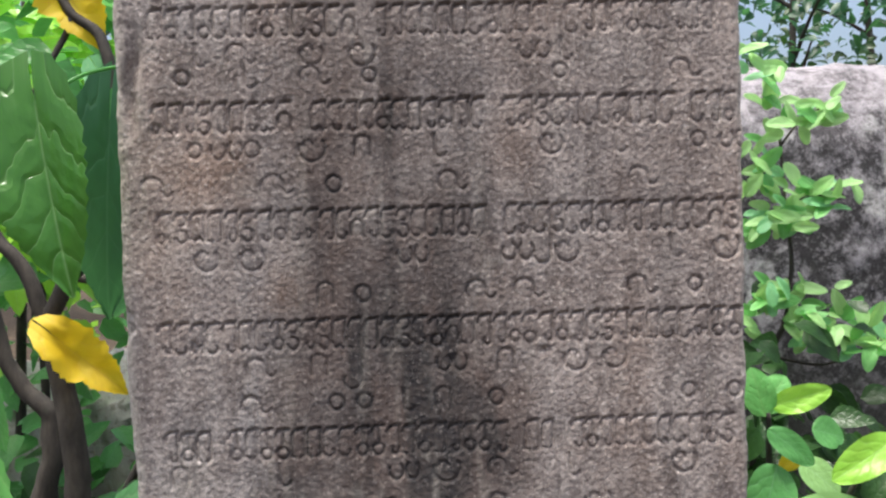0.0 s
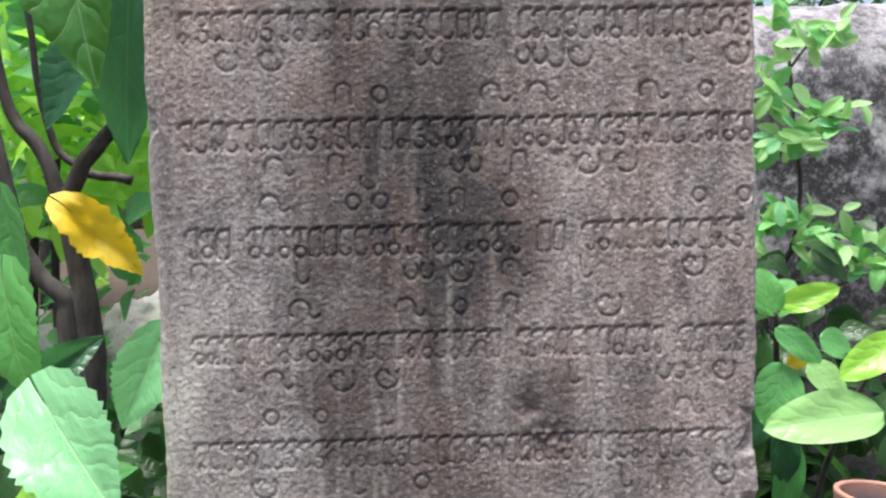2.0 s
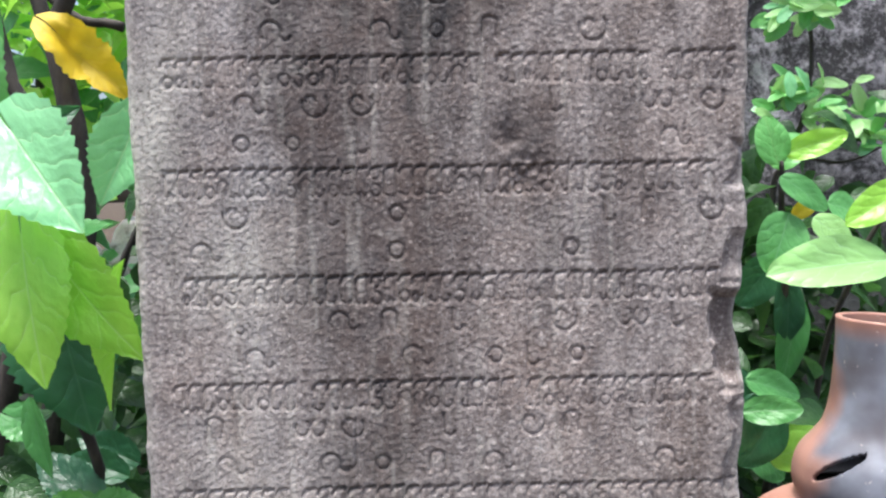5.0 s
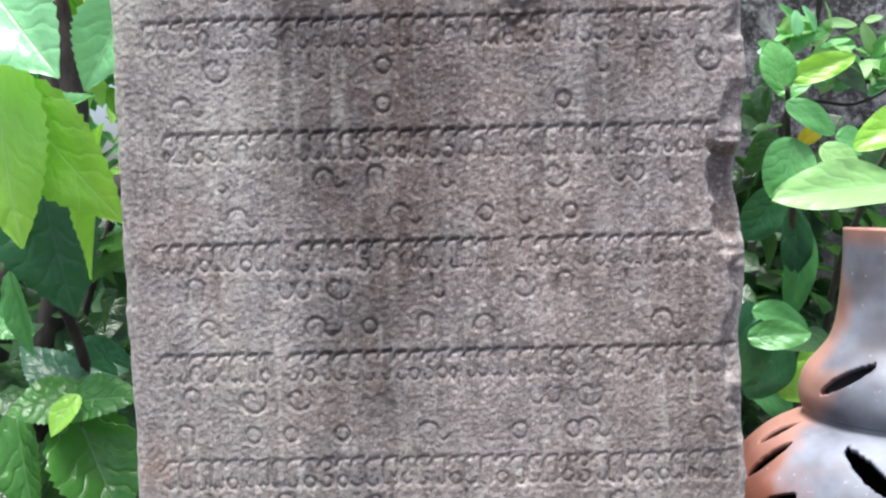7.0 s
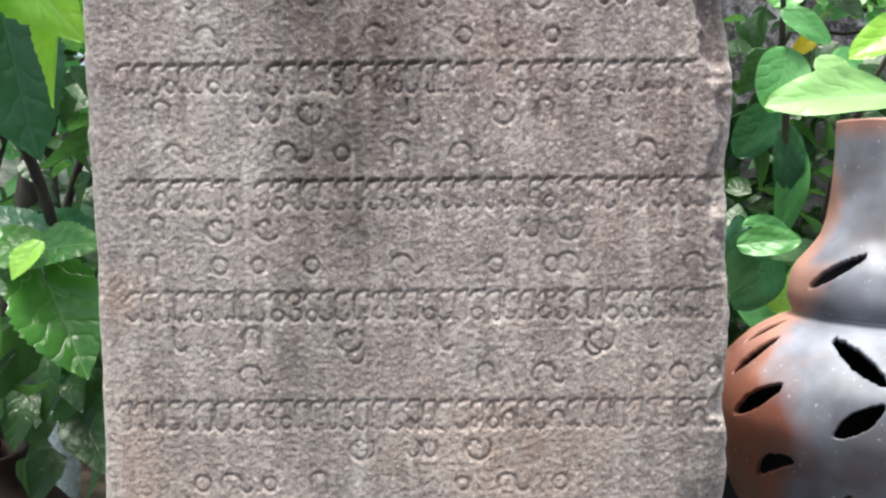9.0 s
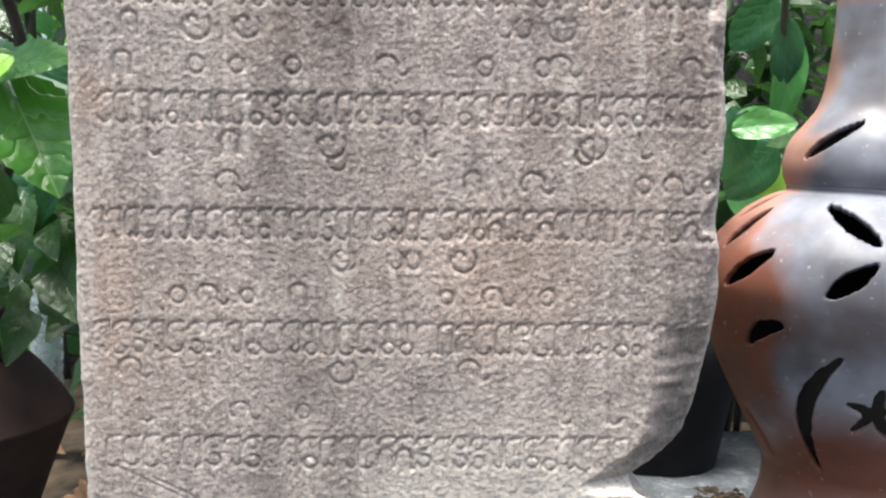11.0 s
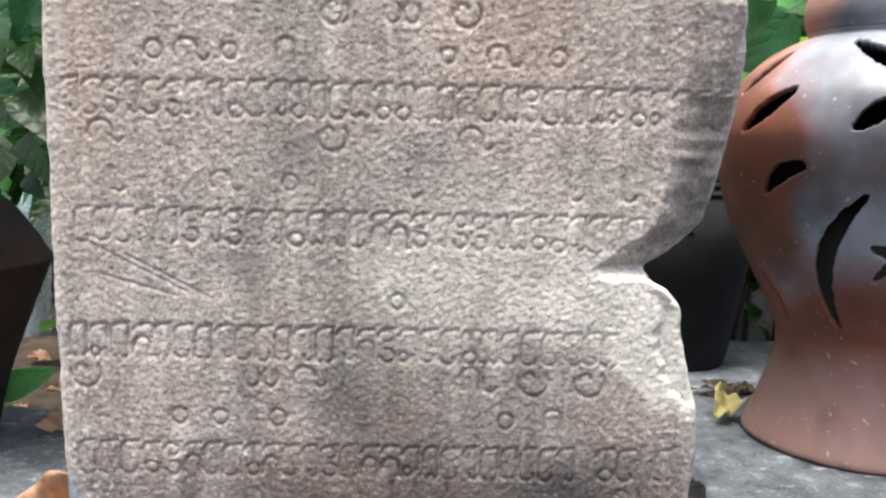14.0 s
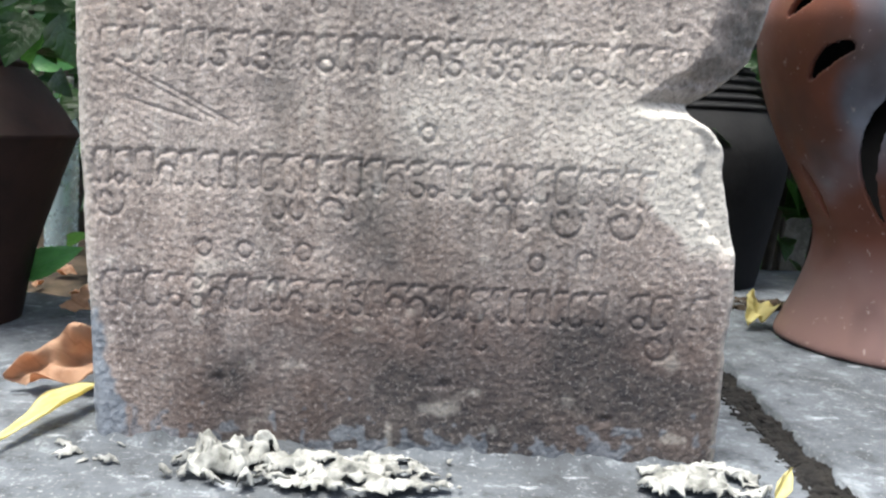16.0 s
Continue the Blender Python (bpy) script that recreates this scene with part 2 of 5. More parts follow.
STONE = sandstone_material()
CEMENT = cement_material("grey_cement", rgb(0.024, 0.027, 0.031), rgb(0.095, 0.105, 0.118), rgb(0.014, 0.016, 0.018))
ROCK = cement_material("pale_rock", rgb(0.30, 0.275, 0.25), rgb(0.52, 0.49, 0.46), rgb(0.16, 0.135, 0.12))
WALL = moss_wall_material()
BARK = bark_material()
CLAY = terracotta_material()
NEAR_BLACK_CLAY = plain_material("near_black_clay", rgb(0.006, 0.006, 0.007), rgb(0.014, 0.014, 0.015), 9, 0.85)
# Brown clay lowered in tone to carry the shrub's shade on the urn.
BROWN_CLAY = plain_material("dark_brown_clay", rgb(0.008, 0.006, 0.0055), rgb(0.045, 0.023, 0.018), 6, 0.65)
SOIL = plain_material("soil_and_litter", rgb(0.018, 0.014, 0.010), rgb(0.085, 0.062, 0.042), 14, 0.95, 0.01)
# Near-black for the slab joint: dirt with the joint's shade mixed in.
JOINT_DIRT_SHADE = plain_material("joint_dirt_shade", rgb(0.004, 0.004, 0.004), rgb(0.020, 0.018, 0.016), 60, 0.95, 0.004)
FLAKE = plain_material("white_plaster_flakes", rgb(0.08, 0.08, 0.072), rgb(0.36, 0.36, 0.335), 60, 0.9)
# Dark leaf tone with the shade inside the foliage put into the colour.
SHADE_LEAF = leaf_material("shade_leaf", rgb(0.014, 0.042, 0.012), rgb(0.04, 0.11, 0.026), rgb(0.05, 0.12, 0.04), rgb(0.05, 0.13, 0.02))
LEAF = {
    "quilted": leaf_material("quilted_leaf", rgb(0.0346, 0.135, 0.0232), rgb(0.0768, 0.235, 0.0377), rgb(0.192, 0.36, 0.131), rgb(0.134, 0.36, 0.0435), 0.26, 0.0, 0.36),
    "fresh": leaf_material("fresh_leaf", rgb(0.125, 0.42, 0.102), rgb(0.211, 0.55, 0.16), rgb(0.288, 0.52, 0.174), rgb(0.192, 0.45, 0.058)),
    "mid": leaf_material("mid_leaf", rgb(0.0768, 0.27, 0.0725), rgb(0.144, 0.4, 0.116), rgb(0.192, 0.4, 0.189), rgb(0.115, 0.34, 0.0725)),
    "deep": leaf_material("deep_leaf", rgb(0.0211, 0.085, 0.0406), rgb(0.0432, 0.15, 0.0653), rgb(0.0672, 0.17, 0.087), rgb(0.0672, 0.2, 0.0435)),
    "pale": leaf_material("pale_leaf", rgb(0.22, 0.56, 0.25), rgb(0.32, 0.70, 0.35), rgb(0.44, 0.70, 0.36), rgb(0.27, 0.60, 0.14)),
    "bright": leaf_material("bright_leaf", rgb(0.307, 0.58, 0.189), rgb(0.403, 0.68, 0.275), rgb(0.48, 0.72, 0.406), rgb(0.384, 0.65, 0.145)),
    "lime": leaf_material("lime_leaf", rgb(0.30, 0.64, 0.065), rgb(0.44, 0.78, 0.11), rgb(0.48, 0.74, 0.22), rgb(0.38, 0.72, 0.06)),
    "yellow": leaf_material("yellow_leaf", rgb(0.76, 0.52, 0.015), rgb(0.86, 0.66, 0.04), rgb(0.70, 0.45, 0.05), rgb(0.9, 0.6, 0.02), 0.55, 0.5),
    "brown": leaf_material("brown_leaf", rgb(0.36, 0.19, 0.10), rgb(0.58, 0.38, 0.25), rgb(0.28, 0.15, 0.08), rgb(0.5, 0.25, 0.1), 0.7, 0.6),
    "straw": leaf_material("straw_leaf", rgb(0.58, 0.50, 0.18), rgb(0.70, 0.64, 0.32), rgb(0.6, 0.55, 0.3), rgb(0.6, 0.5, 0.1), 0.6, 0.3),
}

# ---- the inscribed stone ----
STEP = 0.00088
FACE_Y = 0.637
TOP_Z = 1.52
THICK = 0.13
rng = np.random.default_rng(7)
ROWS_Z = np.arange(-0.02, TOP_Z, STEP)
NU = 560
LEFT_EDGE = ((-0.02, -0.209), (0.03, -0.211), (0.14, -0.2145), (0.27, -0.217), (0.40, -0.2185), (0.58, -0.2185), (0.66, -0.2215), (0.80, -0.2225), (0.88, -0.223), (0.95, -0.2245), (1.03, -0.2235), (1.10, -0.228), (1.23, -0.2285), (1.52, -0.2290))
RIGHT_EDGE = ((-0.02, 0.243), (0.08, 0.242), (0.13, 0.2445), (0.16, 0.242), (0.195, 0.233), (0.232, 0.227), (0.245, 0.216), (0.250, 0.205), (0.258, 0.203), (0.268, 0.221), (0.290, 0.2475), (0.335, 0.2585), (0.36, 0.2625), (0.41, 0.2635), (0.46, 0.260), (0.50, 0.260), (0.53, 0.262), (0.57, 0.260), (0.64, 0.258), (0.68, 0.263), (0.74, 0.260), (0.762, 0.256), (0.79, 0.259), (0.84, 0.264), (0.888, 0.259), (0.94, 0.2615), (1.52, 0.262))


def edge(table, rough):
    z, x = zip(*table)
    e = np.interp(ROWS_Z, z, x)
    k = np.hanning(9)
    e = np.convolve(np.pad(e, 4, mode="edge"), k / k.sum(), mode="valid")
    n = smooth_noise((len(ROWS_Z), 2), (26, 1), rng)[:, 0] * 0.6 + smooth_noise((len(ROWS_Z), 2), (9, 1), rng)[:, 0] * 0.4
    return e + rough * n


XL, XR = edge(LEFT_EDGE, 0.0012), edge(RIGHT_EDGE, 0.0016)
NZ = len(ROWS_Z)
COLS = np.linspace(-0.2325, 0.2675, NU)
GX = np.clip(COLS[None, :], XL[:, None], XR[:, None])
GZ = np.repeat(ROWS_Z[:, None], NU, axis=1)
CUT = np.zeros((NZ, NU))


def groove(points, depth, width):
    """Carve a worn round groove along a line of (x, z) points on the face."""
    pts = np.asarray(points)
    for a, b in zip(pts[:-1], pts[1:]):
        n = max(2, int(np.hypot(*(b - a)) / (0.7 * width)) + 1)
        for s in np.linspace(0, 1, n):
            x, z = a * (1 - s) + b * s
            j = int((z - ROWS_Z[0]) / STEP)
            if not 0 <= j < NZ:
                continue
            i = int((x - COLS[0]) / (COLS[-1] - COLS[0]) * (NU - 1))
            r = 5
            j0, j1, i0, i1 = max(j - r, 0), min(j + r + 1, NZ), max(i - r, 0), min(i + r + 1, NU)
            if j1 <= j0 or i1 <= i0:
                continue
            d2 = (GX[j0:j1, i0:i1] - x) ** 2 + (GZ[j0:j1, i0:i1] - z) ** 2
            CUT[j0:j1, i0:i1] = np.maximum(CUT[j0:j1, i0:i1], depth * np.exp(-d2 / (width * width)))


def arc(cx, cz, rx, rz, a0, a1, n=10):
    return [(cx + rx * math.cos(radians(a0 + (a1 - a0) * k / n)), cz + rz * math.sin(radians(a0 + (a1 - a0) * k / n))) for k in range(n + 1)]


def carve_row(x0, x1, z, height, depth, pitch=0.0110, body=0.6):
    """One row of worn characters: a slanting tick over each, faint stems, and curls along the foot."""
    x, g = x0, 0.00125
    while x < x1 - 0.006:
        w = pitch * random.uniform(0.92, 1.12)
        d = depth * random.uniform(0.85, 1.1)
        b = depth * body * random.uniform(0.35, 1.15)
        f = depth * max(body, 0.6) * random.uniform(0.7, 1.15)
        top, low = z - 0.001 + random.uniform(-0.0006, 0.0006), z - height * random.uniform(0.96, 1.04)
        if random.random() < 0.03:
            x += w
            continue
        left, mid, right = x + 0.0008, x + w * 0.5, x + w * 0.86
        hook = top - random.uniform(0.0045, 0.0065)
        groove([(left, hook), (left + w * 0.10, top - 0.0022), (left + w * 0.28, top - 0.0006)], d * 0.8, g)
        groove([(left + w * 0.26, top - 0.0007), (left + w * 0.55, top), (left + w * 0.80, top + 0.0002)], d * (1.25 if body < 0.9 else 0.95), g * 1.12)
        kind = random.choice("aaabbbccddeghk")
        if kind == "a":
            groove([(right, top), (right, low + 0.003)], b, g)
            groove(arc(right - 0.0028, low + 0.003, 0.0028, 0.003, 0, -200), f, g)
        elif kind == "b":
            groove([(left, hook), (left, low + 0.003)], b, g)
            groove(arc(left + w * 0.34, low + 0.0032, w * 0.34, 0.0034, 180, 380), f, g)
        elif kind == "c":
            groove([(left, hook), (left, low + 0.001), (left + 0.002, low)], b, g)
            groove([(right, top), (right, low + 0.002), (right - 0.0022, low)], b, g)
            groove([(left, low + 0.001), (left + 0.0026, low)], f, g)
        elif kind == "d":
            groove(arc(mid, low + 0.0042, w * 0.34, 0.0044, 30, 390, 14), f, g)
            groove([(mid, top), (mid + 0.001, low + 0.009)], b, g)
        elif kind == "e":
            groove(arc(mid, top - 0.0052, w * 0.28, 0.004, 80, -100), b, g)
            groove(arc(mid, low + 0.0046, w * 0.34, 0.0048, 95, -165), f, g)
        elif kind == "f":
            groove([(mid + w * 0.2, top - 0.003), (left + w * 0.2, z - height * 0.42), (right - w * 0.1, z - height * 0.58), (left + w * 0.1, low + 0.002)], b, g)
            groove([(left + w * 0.06, low + 0.0012), (mid, low), (right, low + 0.0025)], f, g)
        elif kind == "g":
            groove([(right, top), (right, low)], b, g)
            groove(arc(left + w * 0.22, low + 0.004, w * 0.2, 0.0036, 70, 400), f, g)
            groove([(left + w * 0.40, low + 0.004), (right, low + 0.0062)], b, g)
        elif kind == "h":
            groove([(left, hook), (left, low + 0.002), (left + w * 0.2, low), (mid, low + 0.003), (left + w * 0.66, low), (right, low + 0.002), (right, top)], b, g)
            groove([(left, low + 0.002), (left + w * 0.2, low), (mid, low + 0.003), (left + w * 0.66, low), (right, low + 0.002)], f, g)
        else:
            groove(arc(mid, z - height * 0.62, w * 0.36, height * 0.22, 200, -20), b, g)
            groove([(left, low + 0.002), (left, z - height * 0.6)], f, g)
            groove([(right, z - height * 0.6), (right, low + 0.0015), (right + 0.001, low)], f, g)
        x += w


def carve_marks(z, marks, depth):
    """Loose worn strokes between the rows: o ring, u bowl, c hook, l tail, w double bowl."""
    for token in marks.split():
        kind, x = token[0], int(token[1:]) / 1000.0
        s = random.uniform(0.9, 1.12)
        d = depth * random.uniform(0.75, 1.1)
        g = 0.0013
        if kind == "o":
            groove(arc(x, z, 0.0055 * s, 0.0058 * s, 0, 360, 14), d, g)
        elif kind == "u":
            groove(arc(x, z, 0.0098 * s, 0.0096 * s, 165, 392, 16), d, g)
            groove(arc(x - 0.003, z + 0.003, 0.0035, 0.003, 0, 200), d, g)
        elif kind == "c":
            groove(arc(x - 0.003, z, 0.0075 * s, 0.0075 * s, 215, 0, 14), d, g)
            groove(arc(x + 0.0085, z - 0.002, 0.004, 0.0045, 180, 335), d, g)
        elif kind == "l":
            groove([(x - 0.003, z + 0.009), (x - 0.002, z - 0.005)] + arc(x + 0.002, z - 0.005, 0.004, 0.0035, 180, 350), d, g)
        elif kind == "w":
            groove(arc(x - 0.006, z, 0.0055, 0.007, 160, 400, 12), d, g)
            groove(arc(x + 0.007, z, 0.0055, 0.007, 130, 400, 12), d, g)
        elif kind == "h":
            groove([(x - 0.006, z - 0.007), (x - 0.006, z + 0.004)] + arc(x, z + 0.004, 0.006, 0.005, 180, 0) + [(x + 0.006, z - 0.007)], d, g)
        elif kind == "t":
            groove([(x, z + 0.022), (x, z - 0.012)] + arc(x - 0.007, z - 0.012, 0.007, 0.007, 0, -200), d, g)


# rows of worn strokes, from the top down: place, extent, then the loose marks above and below
carve_row(-0.202, 0.243, 1.391, 0.0235, 0.0027, 0.0120, 0.85)
carve_marks(1.354, "l-163 c-131 u-76 u-37 w97 l121", 0.0022)
carve_row(-0.201, 0.253, 1.318, 0.0235, 0.0027, 0.0120, 0.85)
carve_marks(1.337, "o-176 l-125 c-75 o-32 o117 c215", 0.0022)
carve_marks(1.281, "o-168 w-144 o-124 u-78 h-39 l20 u109 l162 o225 w254", 0.0022)
carve_row(-0.2, 0.254, 1.234, 0.0235, 0.0027, 0.0120, 0.85)
carve_marks(1.253, "c-199 c-106 o-62 c30 c180", 0.0022)
carve_marks(1.197, "u-162 u-127 w-2 w80 u120 l205 u246", 0.0022)
carve_row(-0.202, 0.253, 1.148, 0.0235, 0.0027, 0.0120, 0.85)
carve_marks(1.167, "h-71 o-42 c50 c88 c178 o221", 0.0022)
carve_marks(1.111, "c-124 h-78 t-45 w26 h69 u125 u156", 0.0022)
carve_row(-0.2, 0.256, 1.063, 0.0235, 0.0027, 0.0120, 0.85)
carve_marks(1.082, "c-129 o-65 o-43 l-10 h19 o61 o215 o251", 0.0022)
carve_marks(1.026, "h-189 l-109 w-14 u20 c63 l120 u210", 0.0022)
carve_row(-0.197, 0.253, 0.977, 0.0225, 0.0027, 0.0110, 0.62)
carve_marks(0.996, "c-107 c-22 o19 h60 u140", 0.0022)
carve_marks(0.940, "l-162 c-129 u-77 u-41 l109 w190 u234", 0.0022)
carve_row(-0.198, 0.24, 0.891, 0.0225, 0.0027, 0.0110, 0.62)
carve_marks(0.910, "o-135 o-95 l-43 c203", 0.0022)
carve_marks(0.854, "u-142 l-68 o-15 l150 h184 u233", 0.0022)
carve_row(-0.197, 0.24, 0.806, 0.0225, 0.0027, 0.0110, 0.62)
carve_marks(0.825, "c-167 o-16 o122", 0.0022)
carve_marks(0.769, "l-144 c-60 h-23 l29 u116 w170 l204", 0.0022)
carve_row(-0.197, 0.236, 0.721, 0.0225, 0.0027, 0.0110, 0.62)
carve_marks(0.740, "c-128 c-2 o61 l89 o126", 0.0022)
carve_marks(0.684, "h-165 w-89 u-54 l21 u90 h121 l171", 0.0022)
carve_row(-0.196, 0.256, 0.635, 0.0225, 0.0027, 0.0110, 0.62)
carve_marks(0.654, "c-153 c-70 o-31 h13 c61 c199", 0.0022)
carve_marks(0.598, "h-171 u-123 u-87 w104 u139 l220", 0.0022)
carve_row(-0.196, 0.25, 0.551, 0.0225, 0.0021, 0.0122, 0.95)
carve_marks(0.570, "h-177 o-124 o-95 o-55 c16 o84 o126 c141 c236", 0.0022)
carve_marks(0.514, "l-157 h-101 u-27 t-16 l44 u164 l200", 0.0022)
carve_row(-0.205, 0.255, 0.467, 0.0225, 0.0021, 0.0122, 0.95)
carve_marks(0.486, "c-100 h76 c123 o202 c226 o250", 0.0022)
carve_marks(0.430, "u-18 w26 u70", 0.0022)
carve_row(-0.205, 0.257, 0.383, 0.0245, 0.0020, 0.0142, 1.1)
carve_marks(0.402, "o-142 c-117 o-90 h-52 o58 c95 o133", 0.0020)
carve_marks(0.346, "c-176 u-20 c78", 0.0021)
carve_row(-0.199, 0.193, 0.295, 0.0245, 0.0020, 0.0142, 1.1)
carve_marks(0.314, "l-169 c-94 o-49 l35 l147 l184", 0.0021)
carve_row(-0.205, 0.191, 0.213, 0.0245, 0.0020, 0.0142, 1.1)
carve_marks(0.232, "o26", 0.0020)
carve_marks(0.176, "u-194 w-70 c-36 h79 l91 u124 u164", 0.0021)
carve_row(-0.201, 0.228, 0.127, 0.0245, 0.0020, 0.0142, 1.1)
carve_marks(0.146, "o-128 o-99 o-58 o105 h139", 0.0020)
carve_marks(0.090, "l27 l67 u194", 0.0021)

carve_marks(1.206, "t107", 0.0024)
carve_marks(0.520, "t165", 0.0022)
carve_marks(0.440, "t-14", 0.0020)
carve_marks(0.905, "t-46", 0.0016)
carve_marks(0.668, "t-52", 0.0020)

# relief of the face: slow swell, pits, worn patches, chips along the edges
FROM_L, FROM_R = GX - XL[:, None], XR[:, None] - GX
swell = 0.0016 * smooth_noise((NZ, NU), (150, 110), rng) + 0.0007 * smooth_noise((NZ, NU), (38, 30), rng)
pits = 0.00030 * smooth_noise((NZ, NU), (3.2, 3.2), rng) + 0.00022 * smooth_noise((NZ, NU), (1.6, 1.6), rng)
wear = np.clip(0.5 + 0.75 * smooth_noise((NZ, NU), (70, 60), rng) + 0.4 * smooth_noise((NZ, NU), (22, 20), rng), 0.72, 1.0)
wear *= np.interp(GZ, (0.0, 0.15, 0.30, 0.5, 0.7), (1.0, 0.95, 0.80, 0.95, 1.0))
DEPTH = CUT * wear + swell + pits


def window(v, a, b, soft):
    return np.clip((v - a) / soft, 0, 1) * np.clip((b - v) / soft, 0, 1)


ragged = 0.007 * smooth_noise((NZ, NU), (26, 200), rng) + 0.003 * smooth_noise((NZ, NU), (7, 30), rng)
# slanting break at the lower right, with its notch
brk = np.clip((GZ - 0.250) / 0.010, 0, 1) * np.clip((0.44 - GZ) / 0.13, 0, 1) * np.clip(1 - (FROM_R + ragged) / 0.044, 0, 1) ** 1.15
DEPTH += 0.032 * brk * np.interp(GZ, (0.25, 0.29), (0.6, 1.0)) * (1 + 0.08 * smooth_noise((NZ, NU), (7, 7), rng))
# chips down the right edge
for z0, z1, wide, deep in ((0.705, 0.790, 0.027, 0.011), (0.800, 0.832, 0.020, 0.006), (0.55, 0.60, 0.010, 0.005), (0.615, 0.70, 0.016, 0.006), (0.87, 0.905, 0.016, 0.005), (0.42, 0.50, 0.010, 0.005), (0.15, 0.24, 0.018, 0.004)):
    DEPTH += deep * window(GZ + 1.5 * ragged, z0 - 0.006, z1 + 0.006, 0.016) * np.clip((wide - FROM_R + 1.1 * ragged) / 0.006, 0, 1)
# a long dent and chips by the left edge
dent = 0.015 + 0.004 * smooth_noise((NZ, 2), (45, 1), rng)[:, :1] + 0.0015 * smooth_noise((NZ, 2), (12, 1), rng)[:, :1]
DEPTH += 0.0075 * window(GZ, 1.285, 1.385, 0.035) * np.exp(-((FROM_L - dent) / 0.0055) ** 2)
DEPTH += 0.004 * window(GZ, 1.13, 1.17, 0.006) * np.clip((0.007 - FROM_L + ragged) / 0.004, 0, 1)
# small hollow below the middle rows
DEPTH += 0.0028 * np.exp(-(((GX - 0.073) / 0.009) ** 2 + ((GZ - 0.912) / 0.012) ** 2)) * (1 + smooth_noise((NZ, NU), (6, 6), rng))
DEPTH += 0.0025 * np.exp(-(((GX - 0.085) / 0.016) ** 2 + ((GZ - 0.885) / 0.014) ** 2)) * (1 + smooth_noise((NZ, NU), (5, 5), rng))
for x, z in ((-0.118, 0.052), (0.16, 0.035), (0.10, 1.118), (0.045, 0.055)):
    DEPTH += 0.003 * np.exp(-(((GX - x) / 0.004) ** 2 + ((GZ - z) / 0.003) ** 2))
# scratches low down on the left
for x, z, dx, dz in ((-0.18, 0.247, 0.05, -0.014), (-0.165, 0.262, 0.06, -0.03), (-0.19, 0.27, 0.07, -0.035)):
    s = np.clip(((GX - x) * dx + (GZ - z) * dz) / (dx * dx + dz * dz), 0, 1)
    DEPTH += 0.0007 * np.exp(-((GX - x - s * dx) ** 2 + (GZ - z - s * dz) ** 2) / 0.0011 ** 2)

# rounded arrises at both sides
ROUND = 0.009


def arris(d, r):
    q = np.clip(1 - d / r, 0, 1)
    return r * (1 - np.sqrt(np.clip(1 - q * q, 0, 1)))


DEPTH += arris(FROM_L, ROUND) + arris(FROM_R, 0.006)


# stains with painted shade: dark running bands, pale lichen, rubbed patches, warm iron tints
def streaks(cell_z, cell_x, seed):
    return smooth_noise((NZ, NU), (cell_z, cell_x), np.random.default_rng(seed))


def blob(x, z, rx, rz):
    return np.exp(-((GX - x) / rx) ** 2 - ((GZ - z) / rz) ** 2)


ROW = ROWS_Z[:, None]
band_l = np.interp(ROW, (0.2, 0.5, 0.6, 0.72, 0.8, 0.95, 1.1, 1.2, 1.32, 1.45), (-0.075, -0.078, -0.078, -0.082, -0.100, -0.122, -0.116, -0.105, -0.100, -0.095)) + 0.008 * streaks(90, 900, 3)
band_r = np.interp(ROW, (0.2, 0.5, 0.6, 0.72, 0.82, 0.95, 1.05, 1.15, 1.25, 1.4), (0.0, 0.006, 0.012, 0.030, 0.036, 0.020, 0.085, 0.060, 0.035, 0.025)) + 0.010 * streaks(120, 900, 4)
band_s = np.interp(ROW, (0.0, 0.15, 0.3, 0.5, 0.6, 0.7, 0.82, 0.95, 1.05, 1.2, 1.3, 1.4), (0.05, 0.25, 0.46, 0.50, 0.44, 0.54, 0.78, 0.82, 0.92, 0.84, 0.60, 0.38))
run = 0.5 + 0.16 * streaks(120, 16, 5) + 0.22 * streaks(240, 44, 15) + 0.08 * streaks(50, 8, 16)
run2 = 0.5 + 0.3 * streaks(120, 22, 6) + 0.22 * streaks(40, 12, 17)
mottle = 0.5 + 0.5 * streaks(45, 34, 8)
dark = 0.92 * band_s * np.clip((GX - band_l) / 0.035 + 0.5, 0, 1) * np.clip((band_r - GX) / 0.060 + 0.5, 0, 1) * (0.72 + 0.4 * run2)
dark += 0.42 * window(GX + 0.006 * streaks(40, 900, 9), 0.055, 0.125, 0.02) * window(GZ, 0.80, 0.97, 0.05) * (0.5 + run2)
dark += 0.30 * np.exp(-((GX - 0.055) / 0.05) ** 2) * np.interp(GZ, (0.5, 0.85, 1.0, 1.5), (0, 0.25, 1.0, 0.7)) * run2
# The CUT term darkens the grooves: dirt with shade painted in.
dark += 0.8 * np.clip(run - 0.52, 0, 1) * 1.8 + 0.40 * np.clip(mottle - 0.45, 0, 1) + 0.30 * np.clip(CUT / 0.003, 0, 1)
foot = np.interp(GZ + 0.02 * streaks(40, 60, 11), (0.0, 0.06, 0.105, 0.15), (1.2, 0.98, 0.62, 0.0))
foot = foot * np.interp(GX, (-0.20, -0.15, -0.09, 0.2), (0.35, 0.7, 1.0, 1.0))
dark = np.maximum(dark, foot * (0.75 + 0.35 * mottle))
